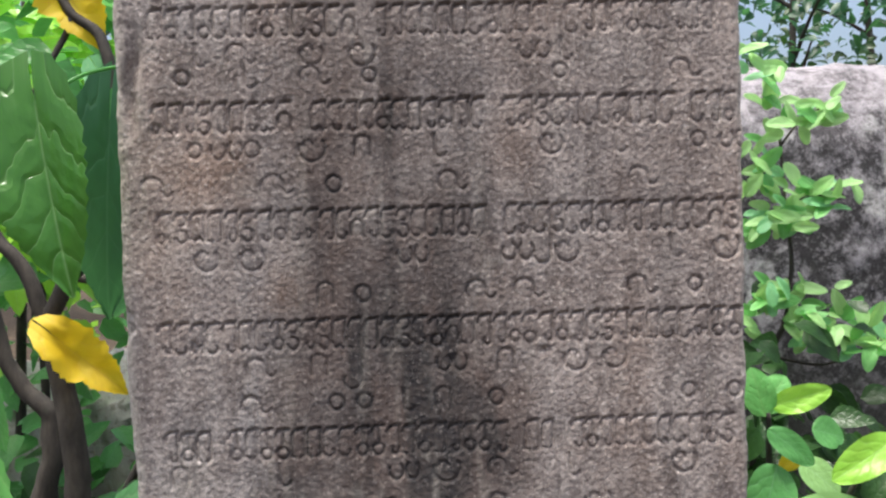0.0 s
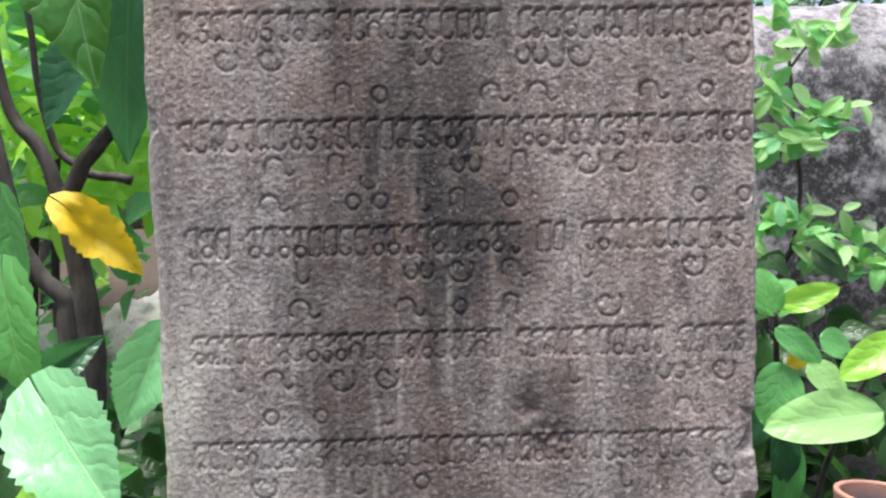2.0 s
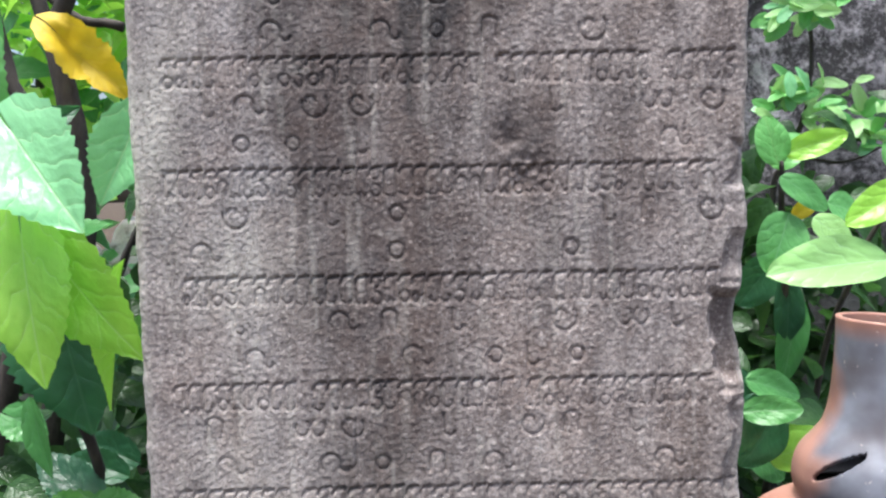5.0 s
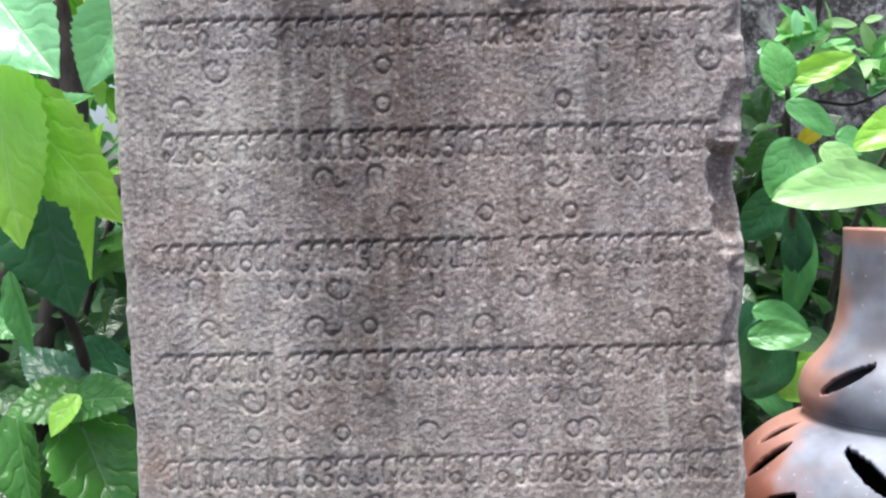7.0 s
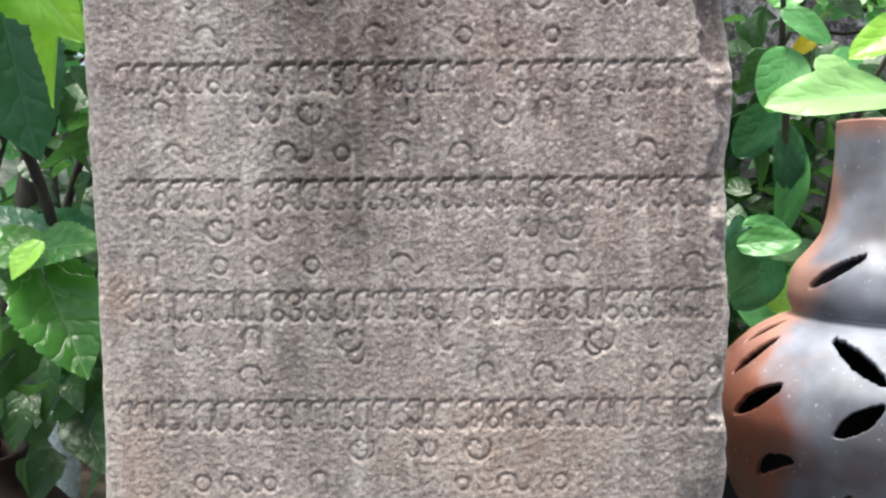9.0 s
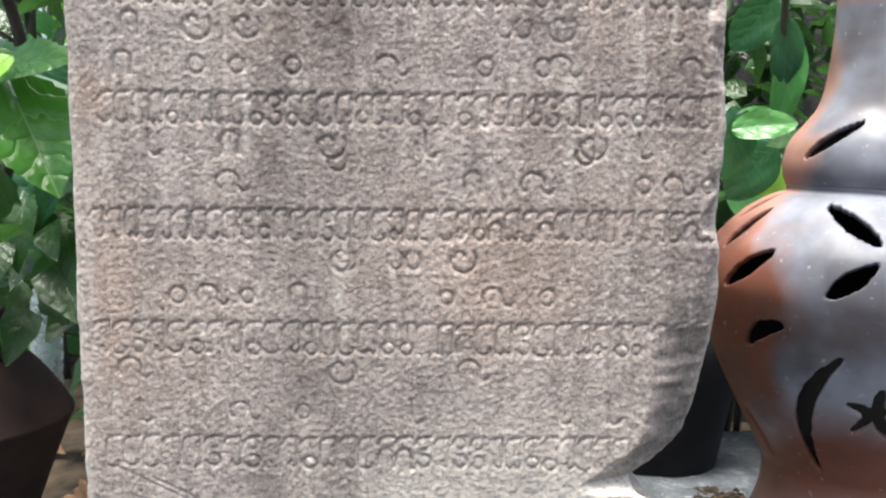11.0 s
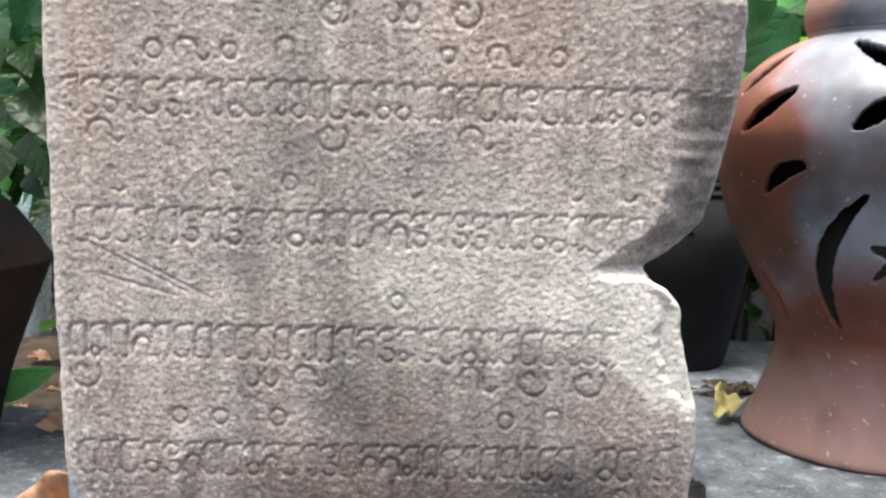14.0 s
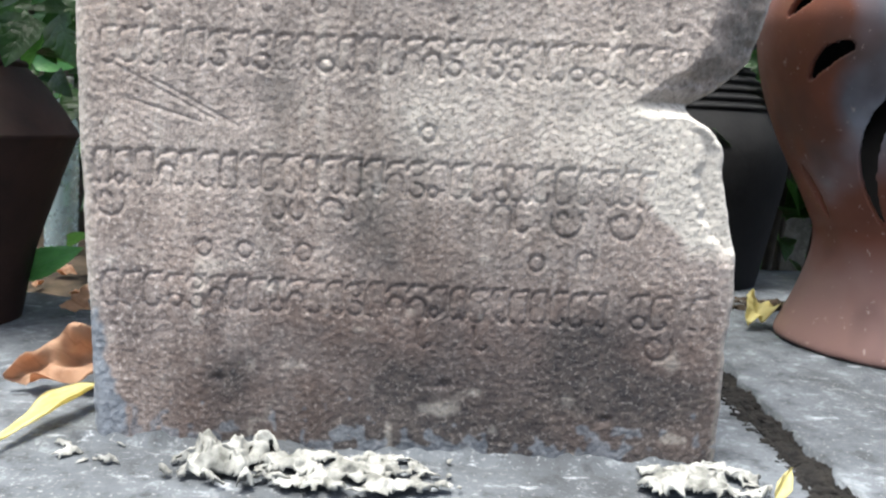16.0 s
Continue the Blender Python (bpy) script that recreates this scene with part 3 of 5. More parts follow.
# Break face painted dark for its dirt and its shade; hollow darkened as well.
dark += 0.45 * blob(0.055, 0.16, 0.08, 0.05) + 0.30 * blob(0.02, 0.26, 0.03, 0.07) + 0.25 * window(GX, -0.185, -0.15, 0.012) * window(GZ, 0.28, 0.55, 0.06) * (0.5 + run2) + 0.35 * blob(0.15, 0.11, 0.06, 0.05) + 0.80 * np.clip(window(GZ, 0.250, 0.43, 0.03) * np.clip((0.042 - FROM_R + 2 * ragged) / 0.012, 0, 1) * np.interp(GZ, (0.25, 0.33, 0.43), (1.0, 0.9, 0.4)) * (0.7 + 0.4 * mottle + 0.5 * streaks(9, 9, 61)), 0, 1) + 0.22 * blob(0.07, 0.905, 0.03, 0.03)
# Recess of the big edge chip darkened in colour, for its shadow and staining.
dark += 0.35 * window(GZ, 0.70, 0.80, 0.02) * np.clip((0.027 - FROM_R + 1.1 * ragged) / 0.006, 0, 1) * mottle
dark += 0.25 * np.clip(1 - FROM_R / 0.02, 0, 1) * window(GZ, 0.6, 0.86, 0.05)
dark *= np.interp(GX, (-0.23, -0.18, -0.13), (0.35, 0.7, 1.0))
pale = 0.85 * blob(-0.205, 0.93, 0.018, 0.05) + 0.5 * blob(-0.14, 0.81, 0.045, 0.05) + 0.3 * blob(-0.185, 0.99, 0.02, 0.05)
pale += 0.9 * window(GZ, 0.150, 0.262, 0.018) * np.clip((0.046 - FROM_R + 3 * ragged) / 0.008, 0, 1)
pale += 0.55 * blob(0.17, 0.23, 0.05, 0.03) + 0.30 * blob(0.10, 0.26, 0.08, 0.05) + 0.35 * blob(0.03, 0.245, 0.03, 0.03)
# Pale rims on both edges: worn stone with the edge highlight painted in.
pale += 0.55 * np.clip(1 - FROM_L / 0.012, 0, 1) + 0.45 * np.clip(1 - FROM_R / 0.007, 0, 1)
pale += 0.5 * np.exp(-((GX + 0.012 + 0.004 * streaks(60, 900, 14)) / 0.0035) ** 2) * window(GZ, 0.58, 0.86, 0.06) * run2
pale += 0.55 * np.clip(0.7 * streaks(160, 8, 21) + 0.5 * streaks(30, 5, 22) - 0.3, 0, 1) * np.interp(GZ, (0.1, 0.2, 0.5, 0.9, 1.1), (0.0, 0.6, 1.1, 0.9, 0.35))
rag2 = 0.010 * streaks(14, 9, 51) + 0.006 * streaks(5, 5, 52)
smear = np.clip((0.030 - FROM_L - 0.18 * GZ + 0.5 * rag2) / 0.004, 0, 1) * np.clip((0.105 - GZ + 2 * rag2) / 0.012, 0, 1)
smear = np.maximum(smear, 0.6 * np.clip((0.013 - GZ + 2.5 * rag2 + 0.012 * streaks(30, 40, 53)) / 0.006, 0, 1))
pale += 0.5 * np.clip(streaks(16, 14, 31) - 0.72, 0, 1) * 3 * np.interp(GZ, (0.0, 0.5, 1.5), (1, 0.6, 0.4))
pale += 0.22 * blob(-0.14, 0.62, 0.06, 0.09)
pale += np.interp(GZ, (0.1, 0.22, 0.5, 0.7), (0.0, 0.20, 0.14, 0.0))
warm = 0.3 * blob(-0.16, 1.265, 0.03, 0.03) + 0.45 * blob(-0.20, 0.545, 0.02, 0.02) + 0.35 * blob(0.10, 0.42, 0.07, 0.05) + 0.3 * blob(-0.19, 0.40, 0.02, 0.09) + 0.14 * np.clip(streaks(70, 50, 41), 0, 1)
warm += 0.3 * blob(-0.1, 1.17, 0.02, 0.02) + 0.3 * blob(0.12, 0.03, 0.05, 0.02)

# grey weathering bloom, strongest in the upper half towards the left edge
bloom = np.interp(GZ, (0.4, 0.6, 0.8, 1.4), (0.0, 0.35, 0.7, 0.6)) * np.interp(GX, (-0.23, -0.10, 0.0, 0.27), (1.0, 0.9, 0.6, 0.45)) * np.clip(0.55 + 0.5 * streaks(110, 34, 71) + 0.4 * streaks(30, 16, 72), 0, 1)
bloom += 0.5 * window(GX, -0.15, -0.095, 0.02) * window(GZ, 0.68, 1.32, 0.1) * np.clip(0.5 + streaks(80, 30, 73), 0, 1)


def build_stele():
    """Each level is one closed ring: the carved face, then round the sides and back."""
    face = np.stack([GX, FACE_Y + DEPTH, GZ], axis=-1)
    ring_s = np.array([0.12, 0.3, 0.55, 0.8, 0.95])
    side_n = 0.004 * smooth_noise((NZ, 5), (30, 2), rng)
    y_r, y_l, y_b = face[:, -1, 1], face[:, 0, 1], FACE_Y + THICK
    cols = []
    for k, s in enumerate(ring_s):
        cols.append(np.stack([XR + side_n[:, k] * 0.6 - 0.004 * s, y_r + (y_b - y_r) * s, ROWS_Z], axis=-1))
    for s in np.linspace(0.04, 0.96, 8):
        cols.append(np.stack([(XR - 0.006) * (1 - s) + (XL + 0.006) * s, np.full(NZ, y_b) + side_n[:, 2] * 0.5, ROWS_Z], axis=-1))
    for k, s in enumerate(ring_s[::-1]):
        cols.append(np.stack([XL + side_n[:, k] * 0.6 + 0.004 * s, y_l + (y_b - y_l) * s, ROWS_Z], axis=-1))
    ring = np.concatenate([face, np.stack(cols, axis=1)], axis=1)
    n = ring.shape[1]
    verts = ring.reshape(-1, 3)
    idx = np.arange(NZ * n).reshape(NZ, n)
    nxt = np.roll(idx, -1, axis=1)
    quads = np.stack([idx[:-1], nxt[:-1], nxt[1:], idx[1:]], axis=-1).reshape(-1, 4)
    top = len(verts)
    verts = np.concatenate([verts, [[0.015, FACE_Y + THICK / 2, TOP_Z + 0.012]]])
    me = array_mesh("inscribed_stele", verts, quads, STONE)
    att = me.attributes.new("stain_and_shade", "FLOAT_COLOR", "POINT")
    col = np.zeros((NZ, n, 4), dtype=np.float32)
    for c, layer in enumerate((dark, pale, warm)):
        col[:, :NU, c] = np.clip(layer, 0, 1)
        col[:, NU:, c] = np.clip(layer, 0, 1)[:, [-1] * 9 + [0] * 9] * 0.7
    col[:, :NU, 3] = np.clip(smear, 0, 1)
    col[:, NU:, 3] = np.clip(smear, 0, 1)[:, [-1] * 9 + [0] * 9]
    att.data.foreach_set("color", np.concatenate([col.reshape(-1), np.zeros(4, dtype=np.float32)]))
    haze = me.attributes.new("bloom", "FLOAT", "POINT")
    grey = np.zeros((NZ, n), dtype=np.float32)
    grey[:, :NU] = np.clip(bloom, 0, 1)
    haze.data.foreach_set("value", np.concatenate([grey.reshape(-1), np.zeros(1, dtype=np.float32)]))
    bm = bmesh.new()
    bm.from_mesh(me)
    bm.verts.ensure_lookup_table()
    hub = bm.verts[top]
    last = (NZ - 1) * n
    for k in range(n):
        bm.faces.new((bm.verts[last + k], bm.verts[last + (k + 1) % n], hub))
    bm.to_mesh(me)
    bm.free()
    return tagged(new("inscribed_stele", me), "tall grey-brown sandstone slab carved with rows of script, chipped edge", "stele")


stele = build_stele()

# ---- ground, footing, wall, distance ----
def sheet(name, x0, x1, y0, y1, nx, ny, height, material):
    xs, ys = np.linspace(x0, x1, nx), np.linspace(y0, y1, ny)
    verts = [(x, y, height(x, y)) for y in ys for x in xs]
    quads = [(j * nx + i, j * nx + i + 1, (j + 1) * nx + i + 1, (j + 1) * nx + i) for j in range(ny - 1) for i in range(nx - 1)]
    return new(name, array_mesh(name, verts, quads, material))


def soil_height(x, y):
    r = math.hypot(x, y)
    return -0.10 + 0.03 * noise.noise((x * 1.3, y * 1.3, 0)) * min(1, 3 / (r + 0.1)) + 0.008 * noise.noise((x * 9, y * 9, 4))


def ground_sheet():
    g = np.linspace(-1, 1, 161)
    s = np.sign(g) * (np.abs(g) * 6 + (np.abs(g) ** 6) * 400)
    n = len(s)
    verts = [(x, y + 1, soil_height(x, y + 1)) for y in s for x in s]
    quads = [(j * n + i, j * n + i + 1, (j + 1) * n + i + 1, (j + 1) * n + i) for j in range(n - 1) for i in range(n - 1)]
    return tagged(new("ground", array_mesh("ground", verts, quads, SOIL)), "dark soil strewn with leaf litter", "ground", kind="structure")


ground_sheet()


def top_sheet(x0, x1, y0, y1, z0, z, material, name, edge_fun=None, step=0.006, rough=0.0025):
    """A rough cast slab: a fine uneven top and skirts down to z0."""
    xs, ys = np.arange(x0, x1 + step, step), np.arange(y0, y1 + step, step)
    r = np.random.default_rng(int(abs(x0) * 1000) + 3)
    shape = (len(ys), len(xs))
    h = z + rough * smooth_noise(shape, (14, 14), r) + 0.4 * rough * smooth_noise(shape, (4, 4), r) + 1.5 * rough * smooth_noise(shape, (50, 50), r)
    X = np.repeat(xs[None, :], len(ys), axis=0)
    Y = np.repeat(ys[:, None], len(xs), axis=1)
    if edge_fun is not None:
        X = edge_fun(X, Y, r)
    nx, ny = len(xs), len(ys)
    verts = np.stack([X, Y, h], axis=-1)
    full = np.concatenate([verts[:1] * [1, 1, 0] + [0, 0, z0], verts, verts[-1:] * [1, 1, 0] + [0, 0, z0]], axis=0)
    l, rr = full[:, :1].copy(), full[:, -1:].copy()
    l[..., 2], rr[..., 2] = z0, z0
    full = np.concatenate([l, full, rr], axis=1)
    n0, n1 = full.shape[:2]
    idx = np.arange(n0 * n1).reshape(n0, n1)
    quads = np.stack([idx[:-1, :-1], idx[:-1, 1:], idx[1:, 1:], idx[1:, :-1]], axis=-1).reshape(-1, 4)
    return new(name, array_mesh(name, full.reshape(-1, 3), quads, material))


def ragged_joint(X, Y, r):
    w = smooth_noise((X.shape[0], 2), (5, 1), r)[:, :1] * 0.005 + smooth_noise((X.shape[0], 2), (16, 1), r)[:, :1] * 0.004
    lean = 0.328 + 1.3 * w
    t = (X - X[:, :1]) / (X[:, -1:] - X[:, :1])
    return lean * (1 - t) + X[:, -1:] * t


tagged(top_sheet(-1.1, 0.302, 0.30, 1.07, -0.12, 0.0, CEMENT, "footing_slab"), "rough grey cement footing with a worn pitted surface", "slab", kind="structure")
tagged(top_sheet(0.312, 1.6, 0.30, 1.50, -0.12, 0.005, CEMENT, "side_slab", ragged_joint), "rough grey cement slab with a broken edge along a joint", "slab", kind="structure")


def build_wall():
    """A thick wall with a broad rounded top, its face uneven."""
    line = [(1.84, z) for z in np.arange(-0.15, 1.33, 0.022)]
    line += [(2.14 - 0.30 * math.cos(a), 1.32 + 0.285 * math.sin(a)) for a in np.linspace(0.06, math.pi / 2, 22)]
    line += [(y, 1.605) for y in np.arange(2.18, 2.9, 0.06)] + [(2.92, 1.55), (2.92, -0.15)]
    xs = np.arange(0.36, 3.4, 0.022)
    nx, nl = len(xs), len(line)
    verts = []
    for y, z in line:
        for x in xs:
            p = Vector((x, y, z))
            p += 0.012 * noise.noise_vector(p * 5) + 0.006 * noise.noise_vector(p * 17) + 0.003 * noise.noise_vector(p * 45)
            verts.append(p)
    quads = [(j * nx + i, j * nx + i + 1, (j + 1) * nx + i + 1, (j + 1) * nx + i) for j in range(nl - 1) for i in range(nx - 1)]
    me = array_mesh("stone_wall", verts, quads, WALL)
    bm = bmesh.new()
    bm.from_mesh(me)
    bm.verts.ensure_lookup_table()
    bm.faces.new([bm.verts[j * nx] for j in range(nl)])
    bm.faces.new([bm.verts[j * nx + nx - 1] for j in reversed(range(nl))])
    bm.to_mesh(me)
    bm.free()
    return tagged(new("stone_wall", me), "massive dark weathered stone wall with pale lichen and a rounded top", "wall", kind="structure")


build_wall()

def boulder(x, y, rx, ry, top, seed):
    bm = bmesh.new()
    bmesh.ops.create_icosphere(bm, subdivisions=5, radius=1.0)
    for v in bm.verts:
        p = v.co.copy()
        p = Vector([math.copysign(abs(c) ** 0.6, c) for c in p])
        p += 0.16 * noise.noise_vector(p * 1.6 + Vector((seed, 0, 0))) + 0.06 * noise.noise_vector(p * 5) + 0.02 * noise.noise_vector(p * 14)
        v.co = Vector((x + p.x * rx, y + p.y * ry, -0.2 + (p.z + 1) * 0.5 * (top + 0.2)))
    return tagged(part("boulder", bm, ROCK), "pale rough garden boulder lit from above", "rock")


boulder(-1.42, 2.75, 0.34, 0.26, 0.76, 2)
boulder(-0.95, 2.95, 0.24, 0.26, 0.80, 7)
boulder(-2.05, 3.2, 0.34, 0.26, 0.84, 11)


# ---- leaves ----
def leaf_grid(serrated, droop, cup, heart=0.0, rows=26, cols=4, peak=0.62, blunt=0.85):
    """A unit leaf along +y, one wide, as verts, quads and uv."""
    verts, uvs, quads = [], [], []
    for j in range(rows + 1):
        t = j / rows
        w = 0.5 * (math.sin(math.pi * min(1, t ** peak)) ** blunt) if 0 < t < 1 else 0.015
        if serrated and 0 < t < 1:
            w *= 1 + (0.07 if j % 2 else -0.03)
        for i in range(-cols, cols + 1):
            s = i / cols
            x = s * w
            y = t - heart * abs(s) ** 1.5 * max(0, 0.3 - t)
            z = -droop * t * t + cup * (abs(s) * w) * 1.2 + 0.018 * math.sin(9 * t + 4 * abs(s)) * abs(s)
            verts.append((x, y, z))
            uvs.append((0.5 + x, t))
    n = 2 * cols + 1
    for j in range(rows):
        for i in range(n - 1):
            quads.append((j * n + i, j * n + i + 1, (j + 1) * n + i + 1, (j + 1) * n + i))
    return verts, quads, uvs


def leaf_mesh(name, material, **shape):
    verts, quads, uvs = leaf_grid(**shape)
    me = array_mesh(name, verts, quads, material)
    uv = me.uv_layers.new(name="UVMap")
    flat = np.array([uvs[v] for q in quads for v in q], dtype=np.float32)
    uv.data.foreach_set("uv", flat.ravel())
    return me


LEAF_MESH = {k: [leaf_mesh("leaf", m, serrated=True, droop=d, cup=c, heart=1.0) for d, c in ((0.10, 0.22), (0.2, 0.1), (0.02, 0.3))] for k, m in LEAF.items()}
OVAL_MESH = {k: [leaf_mesh("leaf", m, serrated=False, droop=d, cup=c, peak=0.86, blunt=0.52) for d, c in ((0.10, 0.12), (0.16, 0.05))] for k, m in LEAF.items()}


def tatter(me, seed):
    """Eat into the margin of a dying leaf and buckle it."""
    for v in me.vertices:
        x, y = v.co.x, v.co.y
        bite = 1 - 0.42 * max(0.0, noise.noise((y * 5 + seed, 3.0 if x < 0 else 8.0, 0))) - 0.14 * abs(noise.noise((y * 19, seed, 1)))
        v.co.x = x * bite
        v.co.z += 0.10 * noise.noise((x * 3, y * 3, seed)) + 0.05 * math.sin(7 * y + seed)
    return me


for _k, _me in enumerate(LEAF_MESH["yellow"]):
    tatter(_me, 1.7 + 2.3 * _k)


def leaf_pose(base, tip, width, roll, toward=(0, -0.85, 0.75)):
    base, tip = Vector(base), Vector(tip)
    y = tip - base
    length = y.length
    y.normalize()
    z = Vector(toward)
    z = (z - y * z.dot(y)).normalized()
    z = Matrix.Rotation(radians(roll), 3, y) @ z
    x = y.cross(z)
    m = Matrix((x * width, y * length, z * length)).transposed().to_4x4()
    m.translation = base
    return m


def add_leaf(plant, kind, base, tip, width, roll, meshes=None):
    me = random.choice((meshes or LEAF_MESH)[kind])
    ob = new("leaf", me)
    ob.parent = plant
    ob.matrix_basis = leaf_pose(base, tip, width, roll, (0, -1, 0.6))
    if kind in ("yellow", "lime"):
        ob["label"] = "yellowed leaf" if kind == "yellow" else "bright young green leaf"
    return ob


def foliage(name, plant, centres, count, size, material, seed, slender=0.55, serrated=True):
    """Many small leaves round the given places, joined in one mesh."""
    r = random.Random(seed)
    lv, lq, lu = leaf_grid(serrated, 0.15, 0.2, 0.0, 6, 1)
    base = np.array(lv)
    verts, quads, uvs = [], [], []
    for k in range(count):
        c, spread = r.choice(centres)
        p = Vector(c) + Vector([r.gauss(0, s) for s in spread])
        d = Vector((r.uniform(-1, 1), r.uniform(-0.8, 0.5), r.uniform(-0.9, 0.5))).normalized()
        L = size * r.uniform(0.6, 1.25)
        m = leaf_pose(p, p + d * L, L * slender, r.uniform(-45, 45), (r.uniform(-0.5, 0.5), -0.6, 1))
        off = len(lv) * k
        co = base @ np.array(m.to_3x3()).T + np.array(m.translation)
        verts.append(co)
        quads.extend([tuple(off + i for i in q) for q in lq])
        uvs.extend([lu[v] for q in lq for v in q])
    me = array_mesh(name, np.concatenate(verts), quads, material)
    uv = me.uv_layers.new(name="UVMap")
    uv.data.foreach_set("uv", np.array(uvs, dtype=np.float32).ravel())
    ob = new(name, me)
    ob.parent = plant
    ob["kind"] = "stuff"
    return ob


def stem(plant, name, points, r0, r1, material=BARK, wobble=0.004):
    bm = bmesh.new()
    line = bend(points, 5, wobble)
    tube(bm, line, [r0 + (r1 - r0) * k / (len(line) - 1) for k in range(len(line))])
    return part(name, bm, material, plant)


# ---- broad-leaved shrub on one side of the stone ----
shrub = tagged(new("hibiscus_shrub"), "leafy green shrub with serrated leaves, some yellowed, on dark stems", "shrub")
stem(shrub, "trunk", [(-0.66, 1.20, -0.1), (-0.58, 1.17, 0.40), (-0.50, 1.14, 0.72), (-0.474, 1.13, 0.86), (-0.481, 1.13, 0.963), (-0.494, 1.13, 1.035), (-0.506, 1.13, 1.105)], 0.022, 0.015)
stem(shrub, "branch", [(-0.506, 1.13, 1.100), (-0.47, 1.13, 1.165), (-0.44, 1.13, 1.197), (-0.394, 1.12, 1.266), (-0.37, 1.1, 1.34), (-0.394, 1.1, 1.416), (-0.406, 1.1, 1.476), (-0.442, 1.1, 1.506), (-0.47, 1.1, 1.56)], 0.013, 0.006)
stem(shrub, "branch", [(-0.506, 1.13, 1.100), (-0.541, 1.13, 1.184), (-0.577, 1.13, 1.231), (-0.60, 1.12, 1.40)], 0.012, 0.007)
stem(shrub, "branch", [(-0.442, 1.1, 1.506), (-0.465, 1.09, 1.45), (-0.490, 1.08, 1.403)], 0.005, 0.003)
stem(shrub, "branch", [(-0.76, 1.25, -0.1), (-0.66, 1.22, 0.5), (-0.56, 1.2, 0.82), (-0.538, 1.2, 0.896), (-0.544, 1.2, 0.963), (-0.576, 1.2, 0.998), (-0.606, 1.2, 1.065), (-0.65, 1.2, 1.3)], 0.020, 0.010)
stem(shrub, "branch", [(-0.472, 1.3, 1.141), (-0.551, 1.3, 1.16), (-0.601, 1.3, 1.228), (-0.62, 1.28, 1.45)], 0.008, 0.005)
stem(shrub, "branch", [(-0.60, 1.14, -0.1), (-0.54, 1.02, 0.25), (-0.34, 0.82, 0.56), (-0.36, 0.76, 0.72), (-0.46, 0.74, 0.90), (-0.44, 0.70, 1.1), (-0.37, 0.66, 1.36)], 0.007, 0.003)
stem(shrub, "branch", [(-0.72, 1.35, -0.1), (-0.56, 1.33, 0.6), (-0.40, 1.3, 0.93), (-0.36, 1.28, 0.86)], 0.008, 0.006)
stem(shrub, "petiole", [(-0.284, 0.630, 1.319), (-0.262, 0.66, 1.345), (-0.245, 0.70, 1.36)], 0.0016, 0.0016, LEAF["mid"], 0)
add_leaf(shrub, 'quilted', (-0.284, 0.630, 1.319), (-0.257, 0.600, 1.175), 0.083, 10)
add_leaf(shrub, 'deep', (-0.291, 0.800, 1.327), (-0.309, 0.800, 1.131), 0.083, -10)
add_leaf(shrub, 'pale', (-0.415, 1.100, 1.439), (-0.384, 1.100, 1.386), 0.046, 0)
add_leaf(shrub, 'mid', (-0.358, 1.050, 1.371), (-0.387, 1.050, 1.241), 0.081, 0)
add_leaf(shrub, 'deep', (-0.442, 1.100, 1.310), (-0.515, 1.100, 1.202), 0.097, 10)
add_leaf(shrub, 'yellow', (-0.476, 1.080, 1.086), (-0.390, 1.100, 1.003), 0.070, 0)
add_leaf(shrub, 'yellow', (-0.468, 1.100, 1.573), (-0.407, 1.100, 1.465), 0.092, 0)
add_leaf(shrub, 'lime', (-0.425, 1.120, 1.344), (-0.417, 1.120, 1.397), 0.039, 0)
add_leaf(shrub, 'mid', (-0.423, 0.800, 1.089), (-0.409, 0.800, 1.006), 0.054, 20)
add_leaf(shrub, 'fresh', (-0.375, 0.700, 1.016), (-0.359, 0.680, 0.918), 0.075, 25)
add_leaf(shrub, 'deep', (-0.387, 0.760, 0.918), (-0.325, 0.790, 0.960), 0.039, 30)
add_leaf(shrub, 'pale', (-0.283, 0.820, 0.946), (-0.315, 0.800, 0.864), 0.061, -20)
add_leaf(shrub, 'pale', (-0.315, 0.640, 0.924), (-0.247, 0.590, 0.850), 0.082, 10)
add_leaf(shrub, 'mid', (-0.341, 0.720, 0.815), (-0.272, 0.720, 0.850), 0.053, -30)
add_leaf(shrub, 'lime', (-0.317, 0.650, 0.842), (-0.292, 0.610, 0.730), 0.069, -5)
add_leaf(shrub, 'lime', (-0.298, 0.660, 0.827), (-0.229, 0.630, 0.742), 0.072, 25)
add_leaf(shrub, 'lime', (-0.248, 0.670, 0.791), (-0.262, 0.670, 0.693), 0.019, 60)
add_leaf(shrub, 'deep', (-0.333, 0.740, 0.777), (-0.302, 0.720, 0.657), 0.096, 0)
add_leaf(shrub, 'mid', (-0.340, 0.700, 0.682), (-0.329, 0.700, 0.624), 0.020, 0)
add_leaf(shrub, 'quilted', (-0.314, 0.740, 0.579), (-0.358, 0.710, 0.579), 0.051, 10)
add_leaf(shrub, 'quilted', (-0.314, 0.740, 0.575), (-0.248, 0.710, 0.592), 0.048, -10)
add_leaf(shrub, 'deep', (-0.329, 0.780, 0.572), (-0.394, 0.800, 0.626), 0.045, 15)
add_leaf(shrub, 'lime', (-0.305, 0.720, 0.579), (-0.316, 0.700, 0.556), 0.024, 0)
add_leaf(shrub, 'quilted', (-0.304, 0.740, 0.546), (-0.255, 0.700, 0.471), 0.075, -15)
